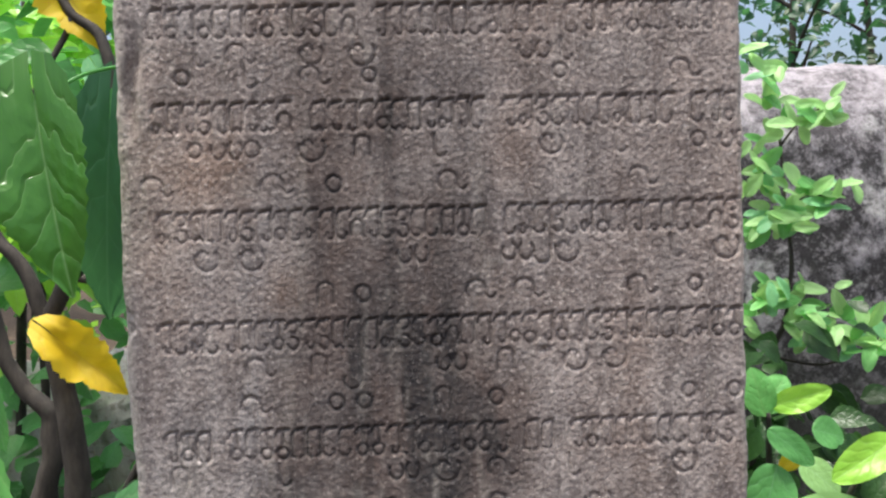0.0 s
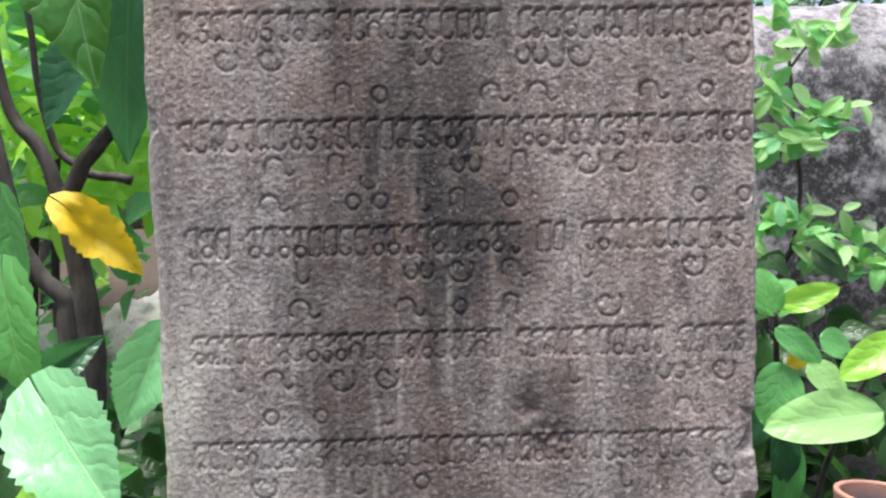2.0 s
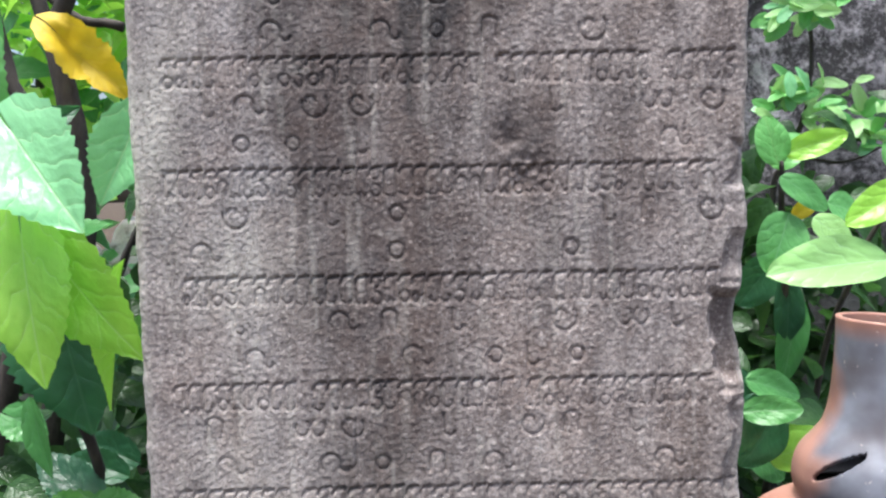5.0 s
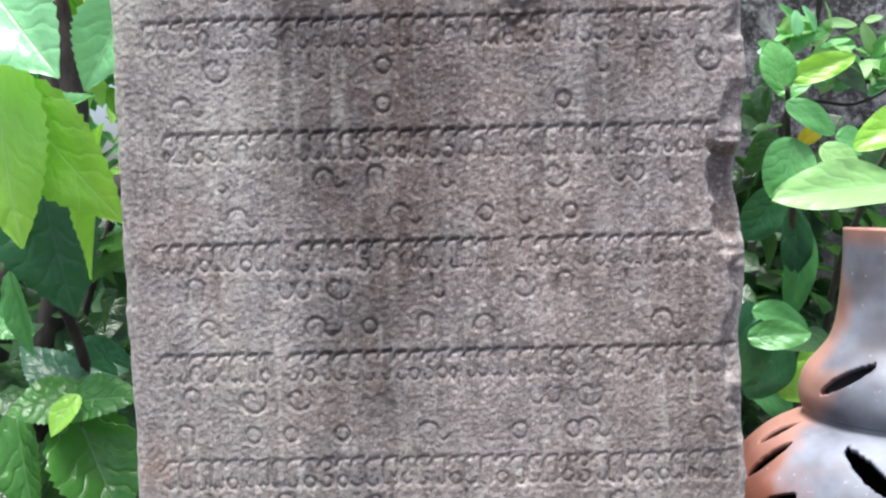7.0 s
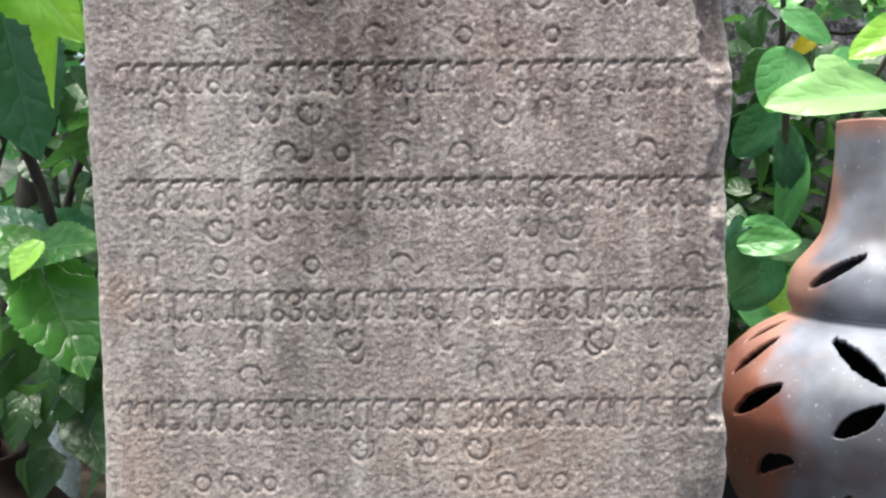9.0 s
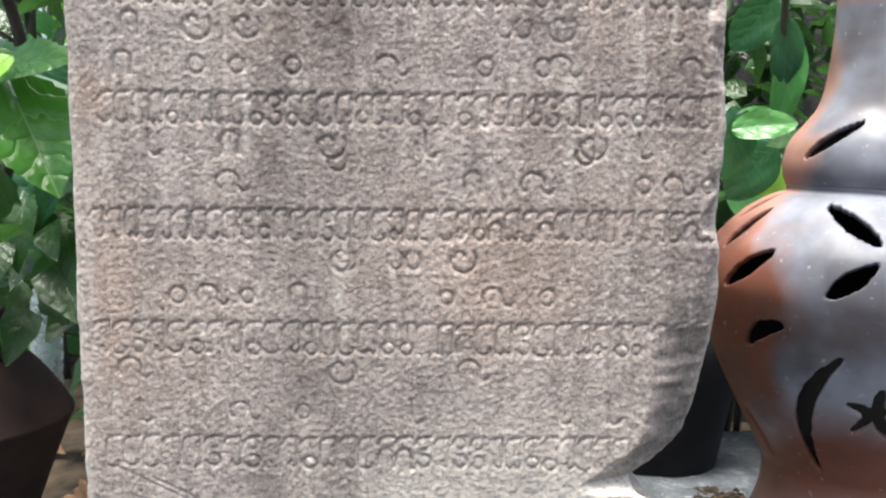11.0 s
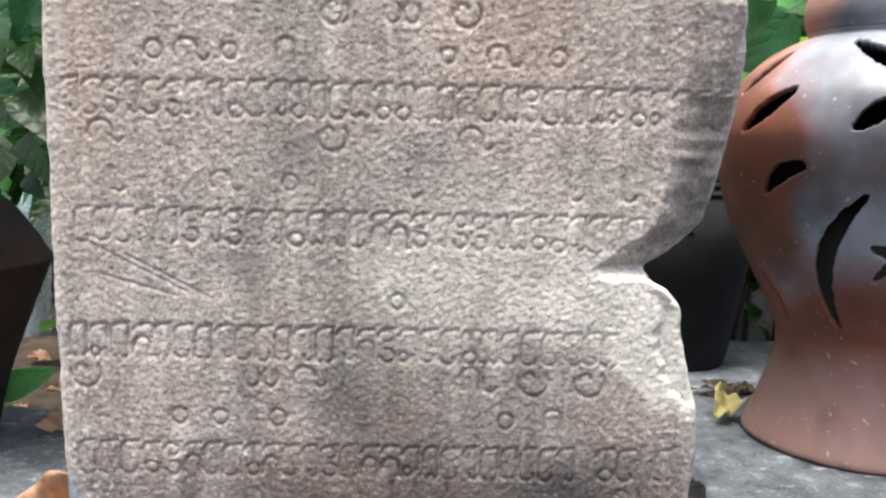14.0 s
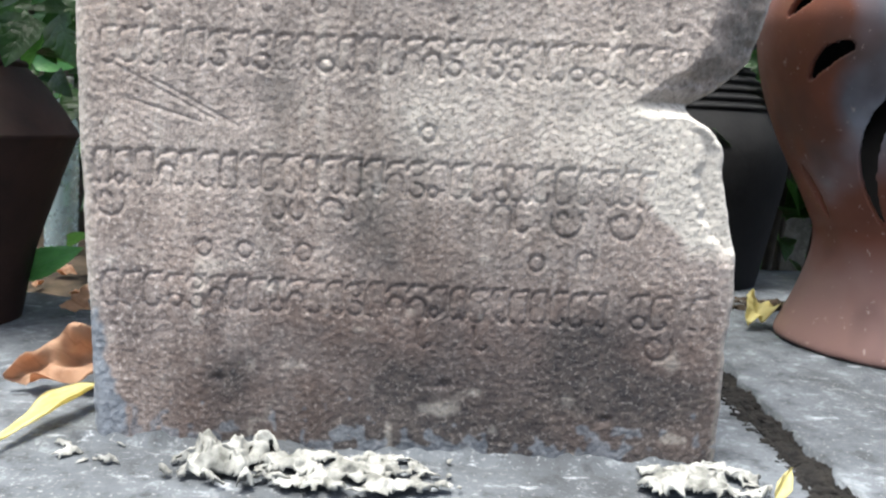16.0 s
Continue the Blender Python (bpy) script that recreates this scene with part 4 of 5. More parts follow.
add_leaf(shrub, 'quilted', (-0.364, 0.740, 0.548), (-0.342, 0.710, 0.474), 0.045, 10)
add_leaf(shrub, 'deep', (-0.333, 0.850, 0.580), (-0.385, 0.850, 0.598), 0.035, 0)
add_leaf(shrub, 'deep', (-0.341, 0.900, 0.579), (-0.395, 0.900, 0.603), 0.042, 0)
add_leaf(shrub, 'mid', (-0.439, 0.980, 0.051), (-0.378, 0.980, 0.079), 0.033, 20)
add_leaf(shrub, 'deep', (-0.416, 0.950, 0.470), (-0.375, 0.950, 0.441), 0.050, 0)
add_leaf(shrub, 'deep', (-0.482, 1.050, 0.394), (-0.436, 1.050, 0.369), 0.048, 0)
add_leaf(shrub, 'mid', (-0.458, 1.100, 0.447), (-0.492, 1.100, 0.473), 0.050, 0)
add_leaf(shrub, 'mid', (-0.560, 1.150, 0.325), (-0.511, 1.150, 0.348), 0.045, 0)
add_leaf(shrub, 'mid', (-0.440, 0.850, 0.641), (-0.403, 0.850, 0.622), 0.041, 0)
add_leaf(shrub, 'deep', (-0.339, 0.900, 0.493), (-0.372, 0.900, 0.431), 0.036, 0)
add_leaf(shrub, 'deep', (-0.470, 0.950, 0.434), (-0.416, 0.950, 0.400), 0.051, 0)
add_leaf(shrub, 'mid', (-0.393, 1.000, 0.388), (-0.443, 1.000, 0.353), 0.047, 0)
foliage("foliage", shrub, [((-0.62, 1.55, 1.25), (0.16, 0.15, 0.22)), ((-0.62, 1.5, 1.6), (0.14, 0.12, 0.10)), ((-0.5, 1.45, 1.5), (0.2, 0.1, 0.15)), ((-0.60, 1.5, 1.42), (0.14, 0.10, 0.12))], 150, 0.085, LEAF["mid"], 11, 0.6)
# Dark leaves fill the gaps low down, their shade carried by the colour.
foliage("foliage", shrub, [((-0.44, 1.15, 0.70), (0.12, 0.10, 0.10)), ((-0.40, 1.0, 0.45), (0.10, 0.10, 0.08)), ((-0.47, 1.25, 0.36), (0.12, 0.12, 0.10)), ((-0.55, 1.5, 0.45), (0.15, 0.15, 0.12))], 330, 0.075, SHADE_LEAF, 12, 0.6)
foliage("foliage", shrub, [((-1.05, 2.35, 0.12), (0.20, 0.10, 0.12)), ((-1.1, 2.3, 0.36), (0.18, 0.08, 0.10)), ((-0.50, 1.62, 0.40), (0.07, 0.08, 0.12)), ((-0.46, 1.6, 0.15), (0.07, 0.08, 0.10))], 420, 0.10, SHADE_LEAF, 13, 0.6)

# ---- far trees ----
def far_tree(x, y, height, spread, seed, count):
    r = random.Random(seed)
    tree = tagged(new("tree"), "tall slender dark-trunked tree with airy green crown", "tree", "trees behind the wall")
    tree.matrix_basis = Matrix.Translation((x, y, -0.1))
    stem(tree, "trunk", [(0, 0, 0), (r.uniform(-0.1, 0.1), 0, height * 0.35), (r.uniform(-0.25, 0.25), 0, height * 0.7), (0, 0, height)], 0.10, 0.03)
    for k in range(5):
        z = height * (0.35 + 0.12 * k)
        a = r.uniform(0, 6.28)
        stem(tree, "limb", [(0, 0, z), (math.cos(a) * spread * 0.5, math.sin(a) * spread * 0.5, z + 0.5), (math.cos(a) * spread, math.sin(a) * spread, z + 0.8)], 0.04, 0.01)
    spots = [((r.gauss(0, spread * 0.6), r.gauss(0, spread * 0.6), height * r.uniform(0.35, 1.05)), (0.45, 0.45, 0.35)) for k in range(16)]
    crown = foliage("crown", tree, spots, count, 0.24, SHADE_LEAF if seed % 2 else LEAF["deep"], seed, 0.6, False)
    return tree


for k, (x, y, h) in enumerate(((6.2, 13.0, 6.5), (8.4, 14.5, 7.5), (7.4, 11.0, 6.0), (9.8, 13.0, 7.0), (5.0, 15.5, 7.0), (11.5, 15.0, 8.0), (-5.5, 12.0, 7.0), (-8.0, 14.0, 7.5), (-3.5, 14.5, 7.0), (1.5, 16.0, 7.0))):
    far_tree(x, y, h, 1.5, 100 + k, 520)

# ---- small-leaved shrub and broad leaves before the wall ----
twig = tagged(new("wall_shrub"), "light green small-leaved shrub growing against the dark wall", "shrub")
stem(twig, "stem", [(0.66, 1.64, -0.1), (0.67, 1.62, 0.6), (0.685, 1.62, 0.853), (0.715, 1.62, 0.933), (0.752, 1.62, 1.03), (0.759, 1.62, 1.15), (0.749, 1.62, 1.23), (0.735, 1.62, 1.42)], 0.008, 0.003)
stem(twig, "twig", [(0.715, 1.62, 0.933), (0.78, 1.6, 0.918), (0.837, 1.60, 0.920), (0.92, 1.58, 0.965)], 0.004, 0.002)
stem(twig, "twig", [(0.749, 1.62, 1.23), (0.79, 1.60, 1.255), (0.845, 1.59, 1.245)], 0.003, 0.0015)
stem(twig, "twig", [(0.74, 1.62, 1.36), (0.78, 1.60, 1.41), (0.83, 1.59, 1.435)], 0.003, 0.0015)


def sprig(plant, centre, n, size, spread, seed, kinds=("pale", "bright", "bright", "bright", "fresh")):
    r = random.Random(seed)
    for k in range(n):
        a = r.uniform(0, 6.28)
        b = Vector(centre) + Vector((r.gauss(0, spread), r.gauss(0, spread * 0.6), r.gauss(0, spread * 0.7)))
        d = Vector((math.cos(a), r.uniform(-0.6, 0.3), math.sin(a) * 0.7 + 0.1)).normalized() * size * r.uniform(0.7, 1.2)
        add_leaf(plant, r.choice(kinds), b, b + d, d.length * 0.48, r.uniform(-35, 35), OVAL_MESH)


for k, (c, n, s) in enumerate((((0.74, 1.60, 1.41), 9, 0.030), ((0.81, 1.59, 1.43), 4, 0.012), ((0.76, 1.60, 1.24), 11, 0.026), ((0.825, 1.59, 1.24), 7, 0.016), ((0.70, 1.60, 1.20), 8, 0.03), ((0.755, 1.60, 1.05), 11, 0.028), ((0.70, 1.60, 1.02), 8, 0.03), ((0.80, 1.60, 0.985), 9, 0.024), ((0.87, 1.59, 0.985), 11, 0.026), ((0.925, 1.58, 0.965), 7, 0.018), ((0.70, 1.60, 1.32), 8, 0.03), ((0.70, 1.6, 1.52), 7, 0.03))):
    sprig(twig, c, int(n * 2.0), 0.052, s * 1.15, 300 + k)

broad = tagged(new("broad_leaved_shrub"), "green shrub with large oval leaves, some pale and yellowing", "shrub")
stem(broad, "stem", [(0.60, 1.55, -0.1), (0.585, 1.38, 0.4), (0.575, 1.30, 0.70), (0.555, 1.27, 0.83), (0.545, 1.25, 0.91)], 0.008, 0.004)
stem(broad, "stem", [(0.68, 1.56, -0.1), (0.66, 1.38, 0.5), (0.68, 1.28, 0.75), (0.735, 1.23, 0.87)], 0.007, 0.003)
stem(broad, "stem", [(0.50, 1.56, -0.1), (0.50, 1.52, 0.3), (0.48, 1.25, 0.52)], 0.006, 0.003)
add_leaf(broad, 'lime', (0.550, 1.250, 0.919), (0.633, 1.220, 0.949), 0.042, 20, OVAL_MESH)
add_leaf(broad, 'fresh', (0.541, 1.250, 0.903), (0.521, 1.250, 0.979), 0.051, -20, OVAL_MESH)
add_leaf(broad, 'mid', (0.540, 1.240, 0.886), (0.602, 1.210, 0.838), 0.042, 10, OVAL_MESH)
add_leaf(broad, 'mid', (0.554, 1.240, 0.830), (0.516, 1.210, 0.738), 0.077, -5, OVAL_MESH)
add_leaf(broad, 'bright', (0.688, 1.200, 0.758), (0.499, 1.170, 0.751), 0.084, 5, OVAL_MESH)
add_leaf(broad, 'bright', (0.609, 1.280, 0.820), (0.672, 1.262, 0.772), 0.056, 0, OVAL_MESH)
add_leaf(broad, 'lime', (0.733, 1.220, 0.870), (0.625, 1.200, 0.815), 0.057, 0, OVAL_MESH)
add_leaf(broad, 'deep', (0.578, 1.300, 0.724), (0.576, 1.280, 0.605), 0.051, 0, OVAL_MESH)
add_leaf(broad, 'mid', (0.595, 1.300, 0.692), (0.569, 1.280, 0.556), 0.049, 5, OVAL_MESH)
add_leaf(broad, 'mid', (0.448, 1.150, 0.547), (0.525, 1.120, 0.558), 0.043, 10, OVAL_MESH)
add_leaf(broad, 'deep', (0.527, 1.200, 0.531), (0.465, 1.180, 0.453), 0.070, -20, OVAL_MESH)
add_leaf(broad, 'deep', (0.567, 1.320, 0.755), (0.507, 1.320, 0.675), 0.068, -10, OVAL_MESH)
add_leaf(broad, 'yellow', (0.591, 1.240, 0.845), (0.558, 1.240, 0.822), 0.027, 0, OVAL_MESH)
add_leaf(broad, 'mid', (0.689, 1.400, 0.840), (0.749, 1.400, 0.824), 0.059, 0, OVAL_MESH)
add_leaf(broad, 'lime', (0.569, 1.250, 0.472), (0.609, 1.250, 0.503), 0.052, 0, OVAL_MESH)
add_leaf(broad, 'mid', (0.502, 1.300, 0.461), (0.587, 1.300, 0.392), 0.064, 0, OVAL_MESH)
add_leaf(broad, 'mid', (0.492, 1.250, 0.570), (0.582, 1.250, 0.545), 0.052, 0, OVAL_MESH)
add_leaf(broad, 'lime', (0.508, 1.200, 0.460), (0.595, 1.200, 0.485), 0.059, 10, OVAL_MESH)
add_leaf(broad, 'deep', (0.468, 1.150, 0.573), (0.447, 1.150, 0.479), 0.047, 0, OVAL_MESH)
add_leaf(broad, 'deep', (0.485, 1.250, 0.504), (0.489, 1.250, 0.586), 0.042, 0, OVAL_MESH)
add_leaf(broad, 'fresh', (0.552, 1.300, 0.901), (0.600, 1.300, 0.956), 0.055, 0, OVAL_MESH)
# Dark leaves added before the wall, standing in for the shade there.
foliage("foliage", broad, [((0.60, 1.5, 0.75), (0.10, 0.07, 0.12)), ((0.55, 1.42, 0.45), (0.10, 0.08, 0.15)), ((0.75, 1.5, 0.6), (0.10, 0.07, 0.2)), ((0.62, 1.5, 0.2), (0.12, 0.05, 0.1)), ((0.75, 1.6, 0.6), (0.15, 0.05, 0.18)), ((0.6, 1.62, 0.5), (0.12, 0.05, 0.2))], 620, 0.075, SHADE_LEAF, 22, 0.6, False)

# ---- clay vessels ----
def lathe(bm, profile, segs=64, cx=0.0, cy=0.0):
    rings = [[bm.verts.new((cx + r * math.cos(2 * math.pi * k / segs), cy + r * math.sin(2 * math.pi * k / segs), z)) for k in range(segs)] for r, z in profile]
    for a, b in zip(rings, rings[1:]):
        for k in range(segs):
            bm.faces.new((a[k], a[(k + 1) % segs], b[(k + 1) % segs], b[k]))
    return rings


def spline(profile, steps=6):
    return [(p.x, p.y) for p in bend([(r, z, 0) for r, z in profile], steps)]


LANTERN = ((0.114, 0.0), (0.114, 0.008), (0.104, 0.036), (0.095, 0.066), (0.088, 0.10), (0.089, 0.128), (0.097, 0.145), (0.113, 0.175), (0.130, 0.204), (0.153, 0.248), (0.171, 0.295), (0.180, 0.335), (0.181, 0.36), (0.173, 0.39), (0.157, 0.413), (0.135, 0.436), (0.110, 0.453), (0.092, 0.461), (0.090, 0.465), (0.096, 0.480), (0.097, 0.498), (0.091, 0.521), (0.074, 0.545), (0.063, 0.564), (0.057, 0.595), (0.054, 0.65), (0.055, 0.700))


def build_lantern():
    """A lantern with cut-out slits in a thin clay wall."""
    pot = tagged(new("clay_lantern"), "tall smoked terracotta lantern with leaf-shaped cut-outs, narrow neck and flared foot", "lantern")
    pot.matrix_basis = pose(0.542, 1.005, 0.006, 0, 2.5, 0)
    prof = spline(LANTERN, 9)
    zs = np.array([z for r, z in prof])
    rs = np.array([r for r, z in prof])
    levels = np.arange(0.0, 0.700, 0.0028)
    radius = np.interp(levels, zs, rs)
    segs = 420
    ang = np.arange(segs) * 2 * math.pi / segs
    A, Z = np.meshgrid(ang, levels)
    R = np.repeat(radius[:, None], segs, axis=1)
    hole = np.zeros(A.shape, bool)

    def slit(a_deg, z, length, half, tilt, curve=0.0):
        da = (A - radians(a_deg) + math.pi) % (2 * math.pi) - math.pi
        u, v = da * R, Z - z
        c, s = math.cos(radians(tilt)), math.sin(radians(tilt))
        p, q = u * c + v * s, -u * s + v * c
        q = q - curve * (1 - (2 * p / length) ** 2)
        w = half * np.clip(1 - (2 * p / length) ** 2, 0, 1)
        hole[np.abs(q) < w] = True

    def star(a_deg, z, size):
        da = (A - radians(a_deg) + math.pi) % (2 * math.pi) - math.pi
        u, v = da * R, Z - z
        th, d = np.arctan2(v, u), np.hypot(u, v)
        w = np.abs(((th - math.pi / 2) / (2 * math.pi / 5)) % 1 - 0.5) * 2
        hole[d < size * (0.26 + 0.74 * w ** 2.0)] = True
    for turn in (0, 115):
        slit(213.5 + turn, 0.520, 0.070, 0.0056, 37)
        slit(177 + turn, 0.440, 0.034, 0.0055, 60)
        slit(189.5 + turn, 0.416, 0.056, 0.0060, 62)
        slit(203 + turn, 0.374, 0.074, 0.0076, 38)
        slit(238.5 + turn, 0.430, 0.068, 0.0064, -32)
        slit(240 + turn, 0.374, 0.056, 0.0072, 41)
        slit(212.5 + turn, 0.303, 0.060, 0.0064, 31, 0.007)
        slit(238 + turn, 0.220, 0.152, 0.0080, 84, 0.030)
        star(254 + turn, 0.232, 0.033)
        slit(191 + turn, 0.172, 0.055, 0.0045, -70)
    verts = np.stack([R * np.cos(A), R * np.sin(A), Z], axis=-1).reshape(-1, 3)
    n = len(levels)
    idx = np.arange(n * segs).reshape(n, segs)
    nxt = np.roll(idx, -1, axis=1)
    quads = np.stack([idx[:-1], nxt[:-1], nxt[1:], idx[1:]], axis=-1)
    keep = ~(hole[:-1] | hole[1:] | np.roll(hole, -1, axis=1)[:-1] | np.roll(hole, -1, axis=1)[1:])
    for name, low, high in (("body", 0.0, 0.4676), ("neck", 0.4676, 0.71)):
        mine = keep & ((levels[:-1] >= low - 1e-6) & (levels[:-1] < high - 1e-6))[:, None]
        me = array_mesh(name, verts, quads[mine], CLAY)
        bm = bmesh.new()
        bm.from_mesh(me)
        bmesh.ops.delete(bm, geom=[v for v in bm.verts if not v.link_faces], context="VERTS")
        z0, z1 = min(v.co.z for v in bm.verts), max(v.co.z for v in bm.verts)
        border = [v for v in bm.verts if v.is_boundary and z0 + 0.004 < v.co.z < z1 - 0.004]
        for k in range(3):
            bmesh.ops.smooth_vert(bm, verts=border, factor=0.5, use_axis_x=True, use_axis_y=True, use_axis_z=True)
        bm.to_mesh(me)
        bm.free()
        # Inner wall of the body takes the near-black clay; the neck stays CLAY.
        me.materials.append(NEAR_BLACK_CLAY if name == "body" else CLAY)
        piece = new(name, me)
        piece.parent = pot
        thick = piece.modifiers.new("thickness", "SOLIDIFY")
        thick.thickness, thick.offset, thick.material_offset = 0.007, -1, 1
    return pot


build_lantern()


def build_vessel(name, label, profile, x, y, base, material, ridges=0):
    thing = tagged(new(name), label, "pot")
    thing.matrix_basis = pose(x, y, base)
    bm = bmesh.new()
    prof = spline(profile, 6)
    lathe(bm, [(0.0005, 0.0)] + prof + [(prof[-1][0] - 0.008, prof[-1][1]), (prof[-1][0] - 0.012, prof[-1][1] - 0.05)])
    part("body", bm, material, thing)
    for k in range(ridges):
        z = profile[-3][1] - 0.01 - 0.013 * k
        r = np.interp(z, [p[1] for p in prof], [p[0] for p in prof])
        bm = bmesh.new()
        lathe(bm, [(r + 0.001 + 0.004 * math.cos(a), z + 0.004 * math.sin(a)) for a in np.linspace(-1.7, 1.7, 7)])
        part("ridge", bm, material, thing)
    return thing


build_vessel("dark_urn", "sooty black clay urn with ringed shoulder behind the stone", ((0.100, 0.0), (0.104, 0.02), (0.118, 0.10), (0.130, 0.183), (0.122, 0.24), (0.082, 0.305), (0.062, 0.335), (0.066, 0.36), (0.074, 0.375)), 0.42, 1.37, 0.004, NEAR_BLACK_CLAY, 5)
build_vessel("brown_urn", "dark brown clay urn tapering to a narrow foot", ((0.056, 0.0), (0.060, 0.02), (0.074, 0.08), (0.099, 0.15), (0.117, 0.198), (0.121, 0.207), (0.118, 0.214), (0.104, 0.238), (0.082, 0.268), (0.056, 0.292), (0.046, 0.31), (0.052, 0.33)), -0.495, 0.95, -0.002, BROWN_CLAY, 1)


def build_bottle(x, y):
    thing = tagged(new("bottle"), "dusty clear bottle with a white cap among leaves", "bottle")
    thing.matrix_basis = pose(x, y, soil_height(x, y) - 0.004, 3, 4, 0) @ Matrix.Scale(1.15, 4)
    bm = bmesh.new()
    lathe(bm, spline(((0.026, 0.0), (0.030, 0.01), (0.030, 0.22), (0.028, 0.26), (0.014, 0.30), (0.012, 0.33)), 5), 32)
    m = Nodes("dusty_glass")
    m.bsdf.inputs["Transmission Weight"].default_value = 0.6
    part("body", bm, m.done(rgb(0.55, 0.68, 0.70), m.ramp(m.noise(60), 0.3, 0.7, 0.1, 0.45)), thing)
    bm = bmesh.new()
    lathe(bm, ((0.0005, 0.352), (0.016, 0.352), (0.018, 0.349), (0.018, 0.318), (0.015, 0.316)), 32)
    part("cap", bm, FLAKE, thing, "round white cap")
    return thing


build_bottle(-0.85, 1.88)
# ---- fallen leaves and plaster flakes ----
def fallen(name, label, kind, base, tip, width, toward, roll=0, cup=0.3, wave=0.06, seed=0):
    verts, quads, uvs = leaf_grid(False, -0.08, cup, 0.0, 18, 4)
    out = []
    for x, y, z in verts:
        out.append((x, y, z + wave * noise.noise((x * 4 + seed, y * 4, seed))))
    me = array_mesh(name, out, quads, LEAF[kind])
    uv = me.uv_layers.new(name="UVMap")
    uv.data.foreach_set("uv", np.array([uvs[v] for q in quads for v in q], dtype=np.float32).ravel())
    ob = new(name, me)
    ob.matrix_basis = leaf_pose(base, tip, width, roll, toward)
    thick = ob.modifiers.new("thickness", "SOLIDIFY")
    thick.thickness = 0.006
    return tagged(ob, label, "leaf")


fallen("dried_leaf", "curled orange-brown dead leaf on the cement", "brown", (-0.240, 0.765, 0.022), (-0.328, 0.735, 0.006), 0.048, (0.1, -0.8, 0.7), 0, 0.5, 0.4, 3)
fallen("fallen_leaf", "long yellow fallen leaf lying on the cement", "straw", (-0.240, 0.712, 0.016), (-0.262, 0.596, 0.003), 0.020, (-0.1, -0.4, 1), 0, 0.12, 0.03, 5)
fallen("fallen_leaf", "crumpled pale yellow leaf beside the lantern", "straw", (0.432, 1.085, 0.030), (0.402, 1.04, 0.014), 0.038, (-0.2, -1, 0.6), 0, 0.5, 0.3, 8)
fallen("fallen_leaf", "small pale leaf scrap beside the footing", "straw", (0.268, 0.590, 0.004), (0.282, 0.605, 0.020), 0.010, (0, -1, 0.5), 0, 0.3, 0.1, 9)
fallen("dried_leaf", "small brown dead leaf under the shrub", "brown", (-0.40, 1.00, 0.012), (-0.36, 0.97, 0.008), 0.034, (0, -0.7, 0.8), 0, 0.4, 0.2, 12)
fallen("dried_leaf", "small brown dead leaf under the shrub", "brown", (-0.44, 1.22, -0.06), (-0.38, 1.18, -0.05), 0.045, (0, -0.7, 0.8), 0, 0.4, 0.2, 13)
fallen("dried_leaf", "small brown dead leaf under the shrub", "brown", (-0.55, 1.35, -0.06), (-0.50, 1.30, -0.05), 0.045, (0, -0.7, 0.8), 0, 0.4, 0.2, 14)


def heap(name, label, x0, x1, y0, y1, tall, cover, seed, material=FLAKE, base=0.0, word="debris"):
    """A crumpled, fibrous heap of plaster with a ragged outline."""
    step = 0.0012
    r = np.random.default_rng(seed)
    xs, ys = np.arange(x0, x1, step), np.arange(y0, y1, step)
    shape = (len(ys), len(xs))
    ridge = 1 - np.abs(smooth_noise(shape, (6, 7), r)) * 1.5
    fibre = 1 - np.abs(smooth_noise(shape, (2.4, 6), r)) * 1.7
    sheet_up = np.floor(2.4 + 2.4 * smooth_noise(shape, (9, 15), r)) * 0.0010
    crumb = smooth_noise(shape, (1.7, 2.4), r)
    lump = smooth_noise(shape, (10, 16), r) * 0.6 + smooth_noise(shape, (5, 7), r) * 0.5
    X, Y = np.meshgrid(xs, ys)
    u, v = (X - x0) / (x1 - x0) * 2 - 1, (Y - y0) / (y1 - y0) * 2 - 1
    mass = cover + lump - 0.9 * np.abs(u) ** 3 - 0.8 * np.abs(v) ** 2.5
    z = base + 0.002 + tall * np.clip(mass, 0, 1.1) * (0.42 + 0.42 * ridge) + 0.0016 * fibre + 0.0011 * crumb + sheet_up * np.clip(4 * mass, 0, 1)
    X = X + 0.003 * smooth_noise(shape, (4, 4), r)
    Y = Y + 0.003 * smooth_noise(shape, (4, 4), r)
    if y0 < FACE_Y and word == "debris":
        Y = np.minimum(Y, FACE_Y - 0.003)
    idx = np.arange(shape[0] * shape[1]).reshape(shape)
    keep = (mass[:-1, :-1] > 0) & (fibre[:-1, :-1] > -0.1 - mass[:-1, :-1])
    quads = np.stack([idx[:-1, :-1], idx[:-1, 1:], idx[1:, 1:], idx[1:, :-1]], axis=-1)[keep]
    used, back = np.unique(quads, return_inverse=True)
    me = array_mesh(name, np.stack([X, Y, z], axis=-1).reshape(-1, 3)[used], back.reshape(-1, 4), material)
    ob = new(name, me)
    thick = ob.modifiers.new("thickness", "SOLIDIFY")
    thick.thickness, thick.offset = 0.0008, -1
    return tagged(ob, label, word, kind="stuff")


heap("plaster_debris", "crumpled fibrous white plaster at the foot of the stone", -0.140, -0.062, 0.570, 0.640, 0.022, 0.62, 4)
heap("plaster_debris", "thin crumpled white plaster at the foot of the stone", -0.090, 0.060, 0.568, 0.632, 0.008, 0.45, 5)
heap("plaster_debris", "crumpled white plaster by the corner of the stone", 0.178, 0.268, 0.588, 0.640, 0.010, 0.55, 6)
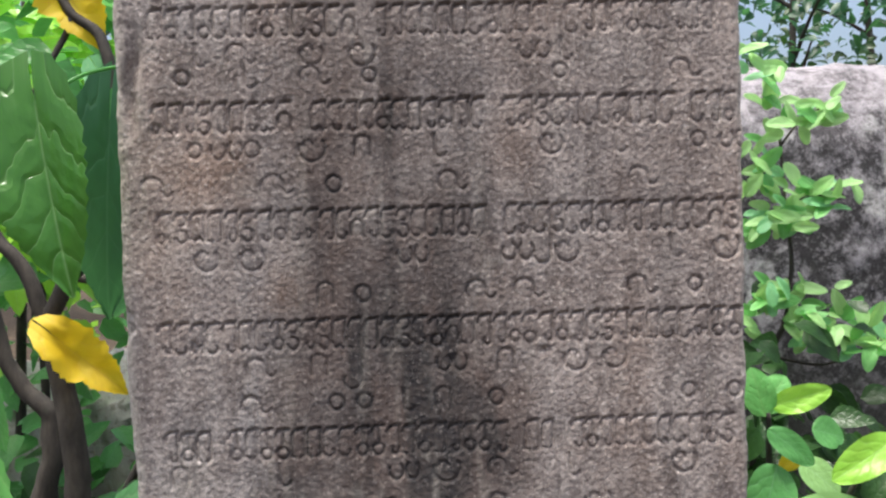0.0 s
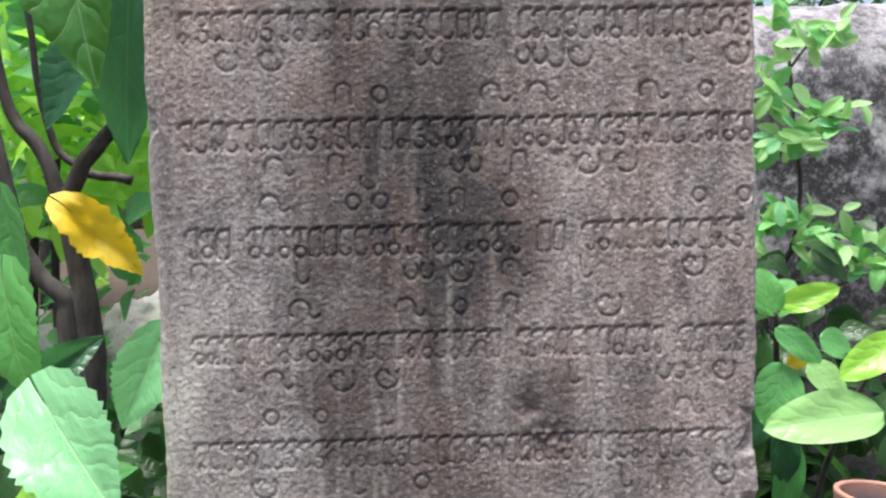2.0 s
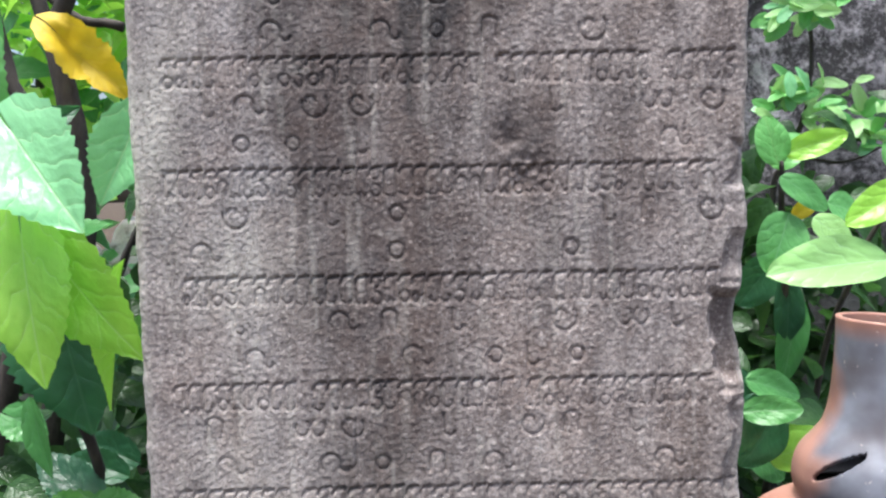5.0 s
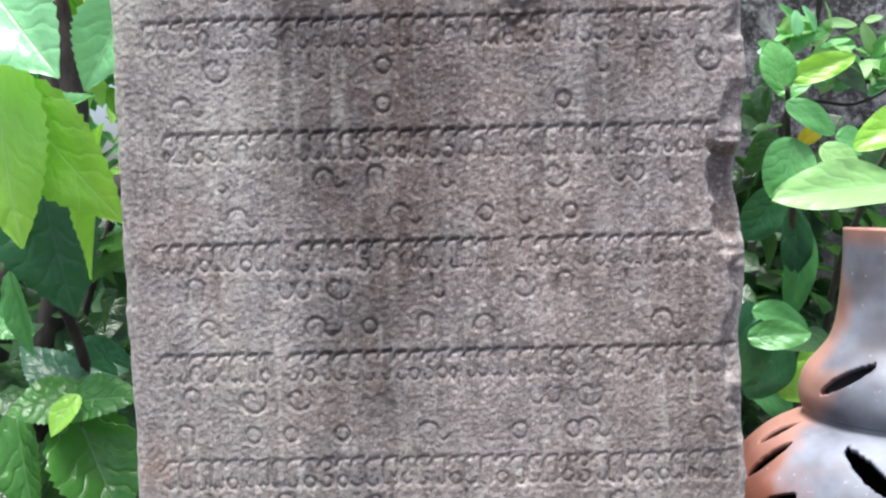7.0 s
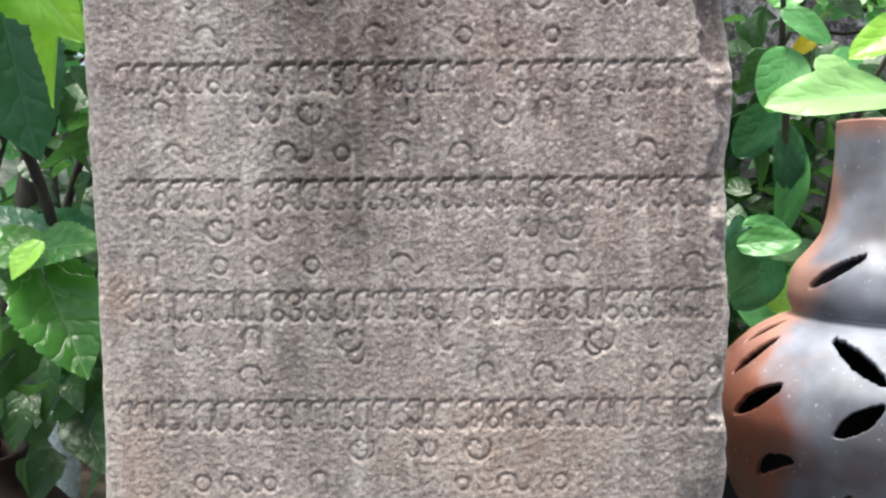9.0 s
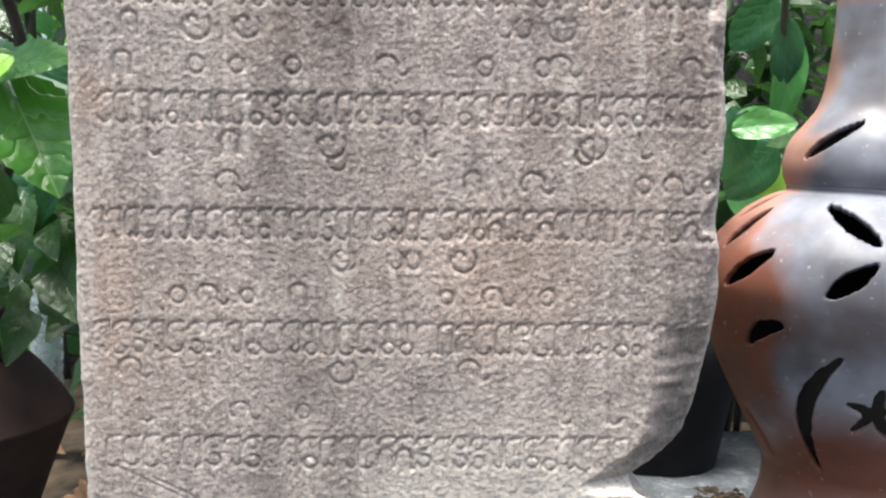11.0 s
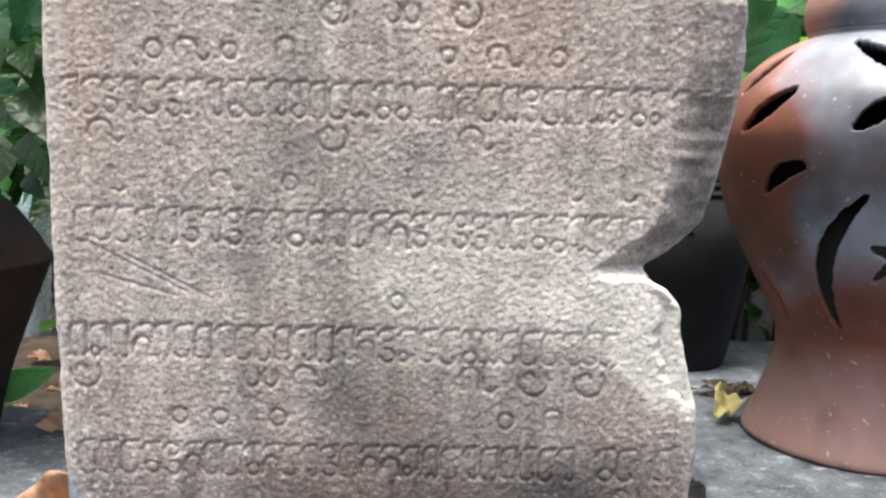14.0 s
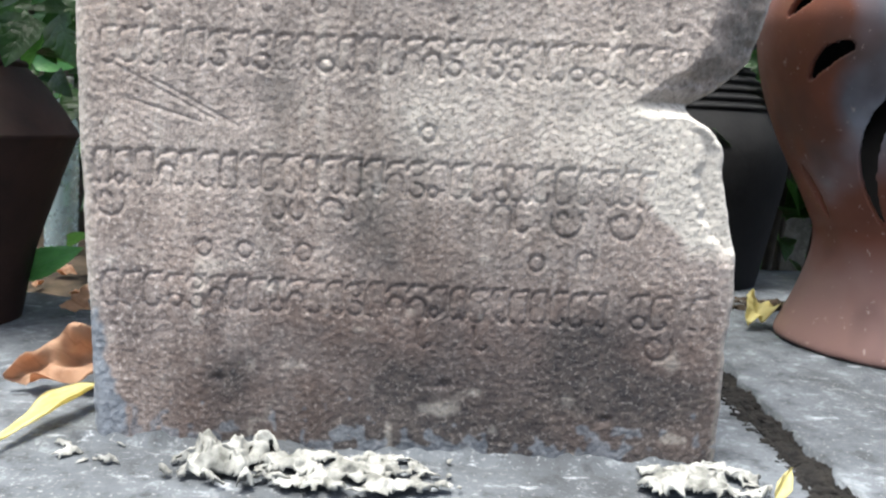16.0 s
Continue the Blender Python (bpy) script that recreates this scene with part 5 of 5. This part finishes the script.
heap("plaster_debris", "scraps of white plaster on the cement", -0.235, -0.160, 0.585, 0.640, 0.006, 0.05, 7)
# Strip added to keep the joint dark: its dirt and shadow in one colour.
heap("soil_crumbs", "near-black strip in the cement joint, dirt with the joint's shade", 0.296, 0.338, 0.42, 0.90, 0.006, 1.6, 18, JOINT_DIRT_SHADE, -0.0085, "soil")
heap("soil_crumbs", "dark crumbs of soil on the cement by the urn", 0.40, 0.54, 1.14, 1.235, 0.012, 0.25, 8, SOIL, 0.003, "soil")


def build_mortar():
    """Rough mortar smeared along the foot of the carved face."""
    bm = bmesh.new()
    xs, ys = np.arange(-0.225, 0.262, 0.004), np.linspace(0, 1, 9)
    rows = []
    for x in xs:
        rise = 0.010 + 0.012 * max(0, noise.noise((x * 22, 3, 0))) + 0.006 * noise.noise((x * 70, 5, 0))
        out = 0.026 + 0.008 * noise.noise((x * 30, 9, 0))
        row = []
        for s in ys:
            y = FACE_Y + 0.004 - out * s
            z = -0.004 + rise * (1 - s) ** 2.2 + 0.002 * noise.noise((x * 120, y * 120, 1))
            row.append(bm.verts.new((x, y - 0.0025 * (1 - s), z)))
        rows.append(row)
    for a, b in zip(rows, rows[1:]):
        for k in range(len(ys) - 1):
            bm.faces.new((a[k], b[k], b[k + 1], a[k + 1]))
    bmesh.ops.recalc_face_normals(bm, faces=bm.faces)
    return part("mortar", bm, CEMENT, stele, "grey mortar smeared along the foot")


build_mortar()

hedge = tagged(new("garden_hedge"), "dense bright green garden shrubs further back", "shrub")
stem(hedge, "stem", [(-1.3, 2.6, -0.1), (-1.2, 2.5, 0.9), (-1.1, 2.4, 1.9)], 0.02, 0.01)
stem(hedge, "stem", [(-0.95, 2.2, -0.1), (-1.0, 2.2, 0.9), (-0.9, 2.1, 1.7)], 0.015, 0.008)
foliage("foliage", hedge, [((-1.25, 2.5, 1.75), (0.35, 0.25, 0.25)), ((-0.85, 2.0, 1.62), (0.22, 0.15, 0.20)), ((-1.6, 2.8, 1.4), (0.3, 0.2, 0.3)), ((-0.95, 2.3, 1.30), (0.16, 0.15, 0.10)), ((-0.8, 1.8, 1.85), (0.2, 0.15, 0.15)), ((-0.75, 1.75, 1.35), (0.15, 0.15, 0.15))], 1000, 0.10, LEAF["lime"], 31, 0.6)
foliage("foliage", hedge, [((-1.1, 2.3, 1.5), (0.35, 0.25, 0.3)), ((-1.2, 2.4, 0.4), (0.3, 0.3, 0.25)), ((-1.3, 2.6, 1.0), (0.35, 0.2, 0.3))], 900, 0.09, LEAF["mid"], 32, 0.6)

for k in range(14):
    x, y = random.uniform(-0.78, -0.42), random.uniform(1.12, 1.75)
    a, z = random.uniform(0, 6.28), soil_height(x, y)
    s = random.uniform(0.03, 0.055)
    fallen("dried_leaf", "small brown dead leaf on the soil under the shrub", random.choice(("brown", "brown", "straw")), (x, y, z + 0.012), (x + s * math.cos(a), y + s * math.sin(a), z + 0.010), s * 0.55, (0, -0.5, 1), 0, 0.4, 0.2, 20 + k)
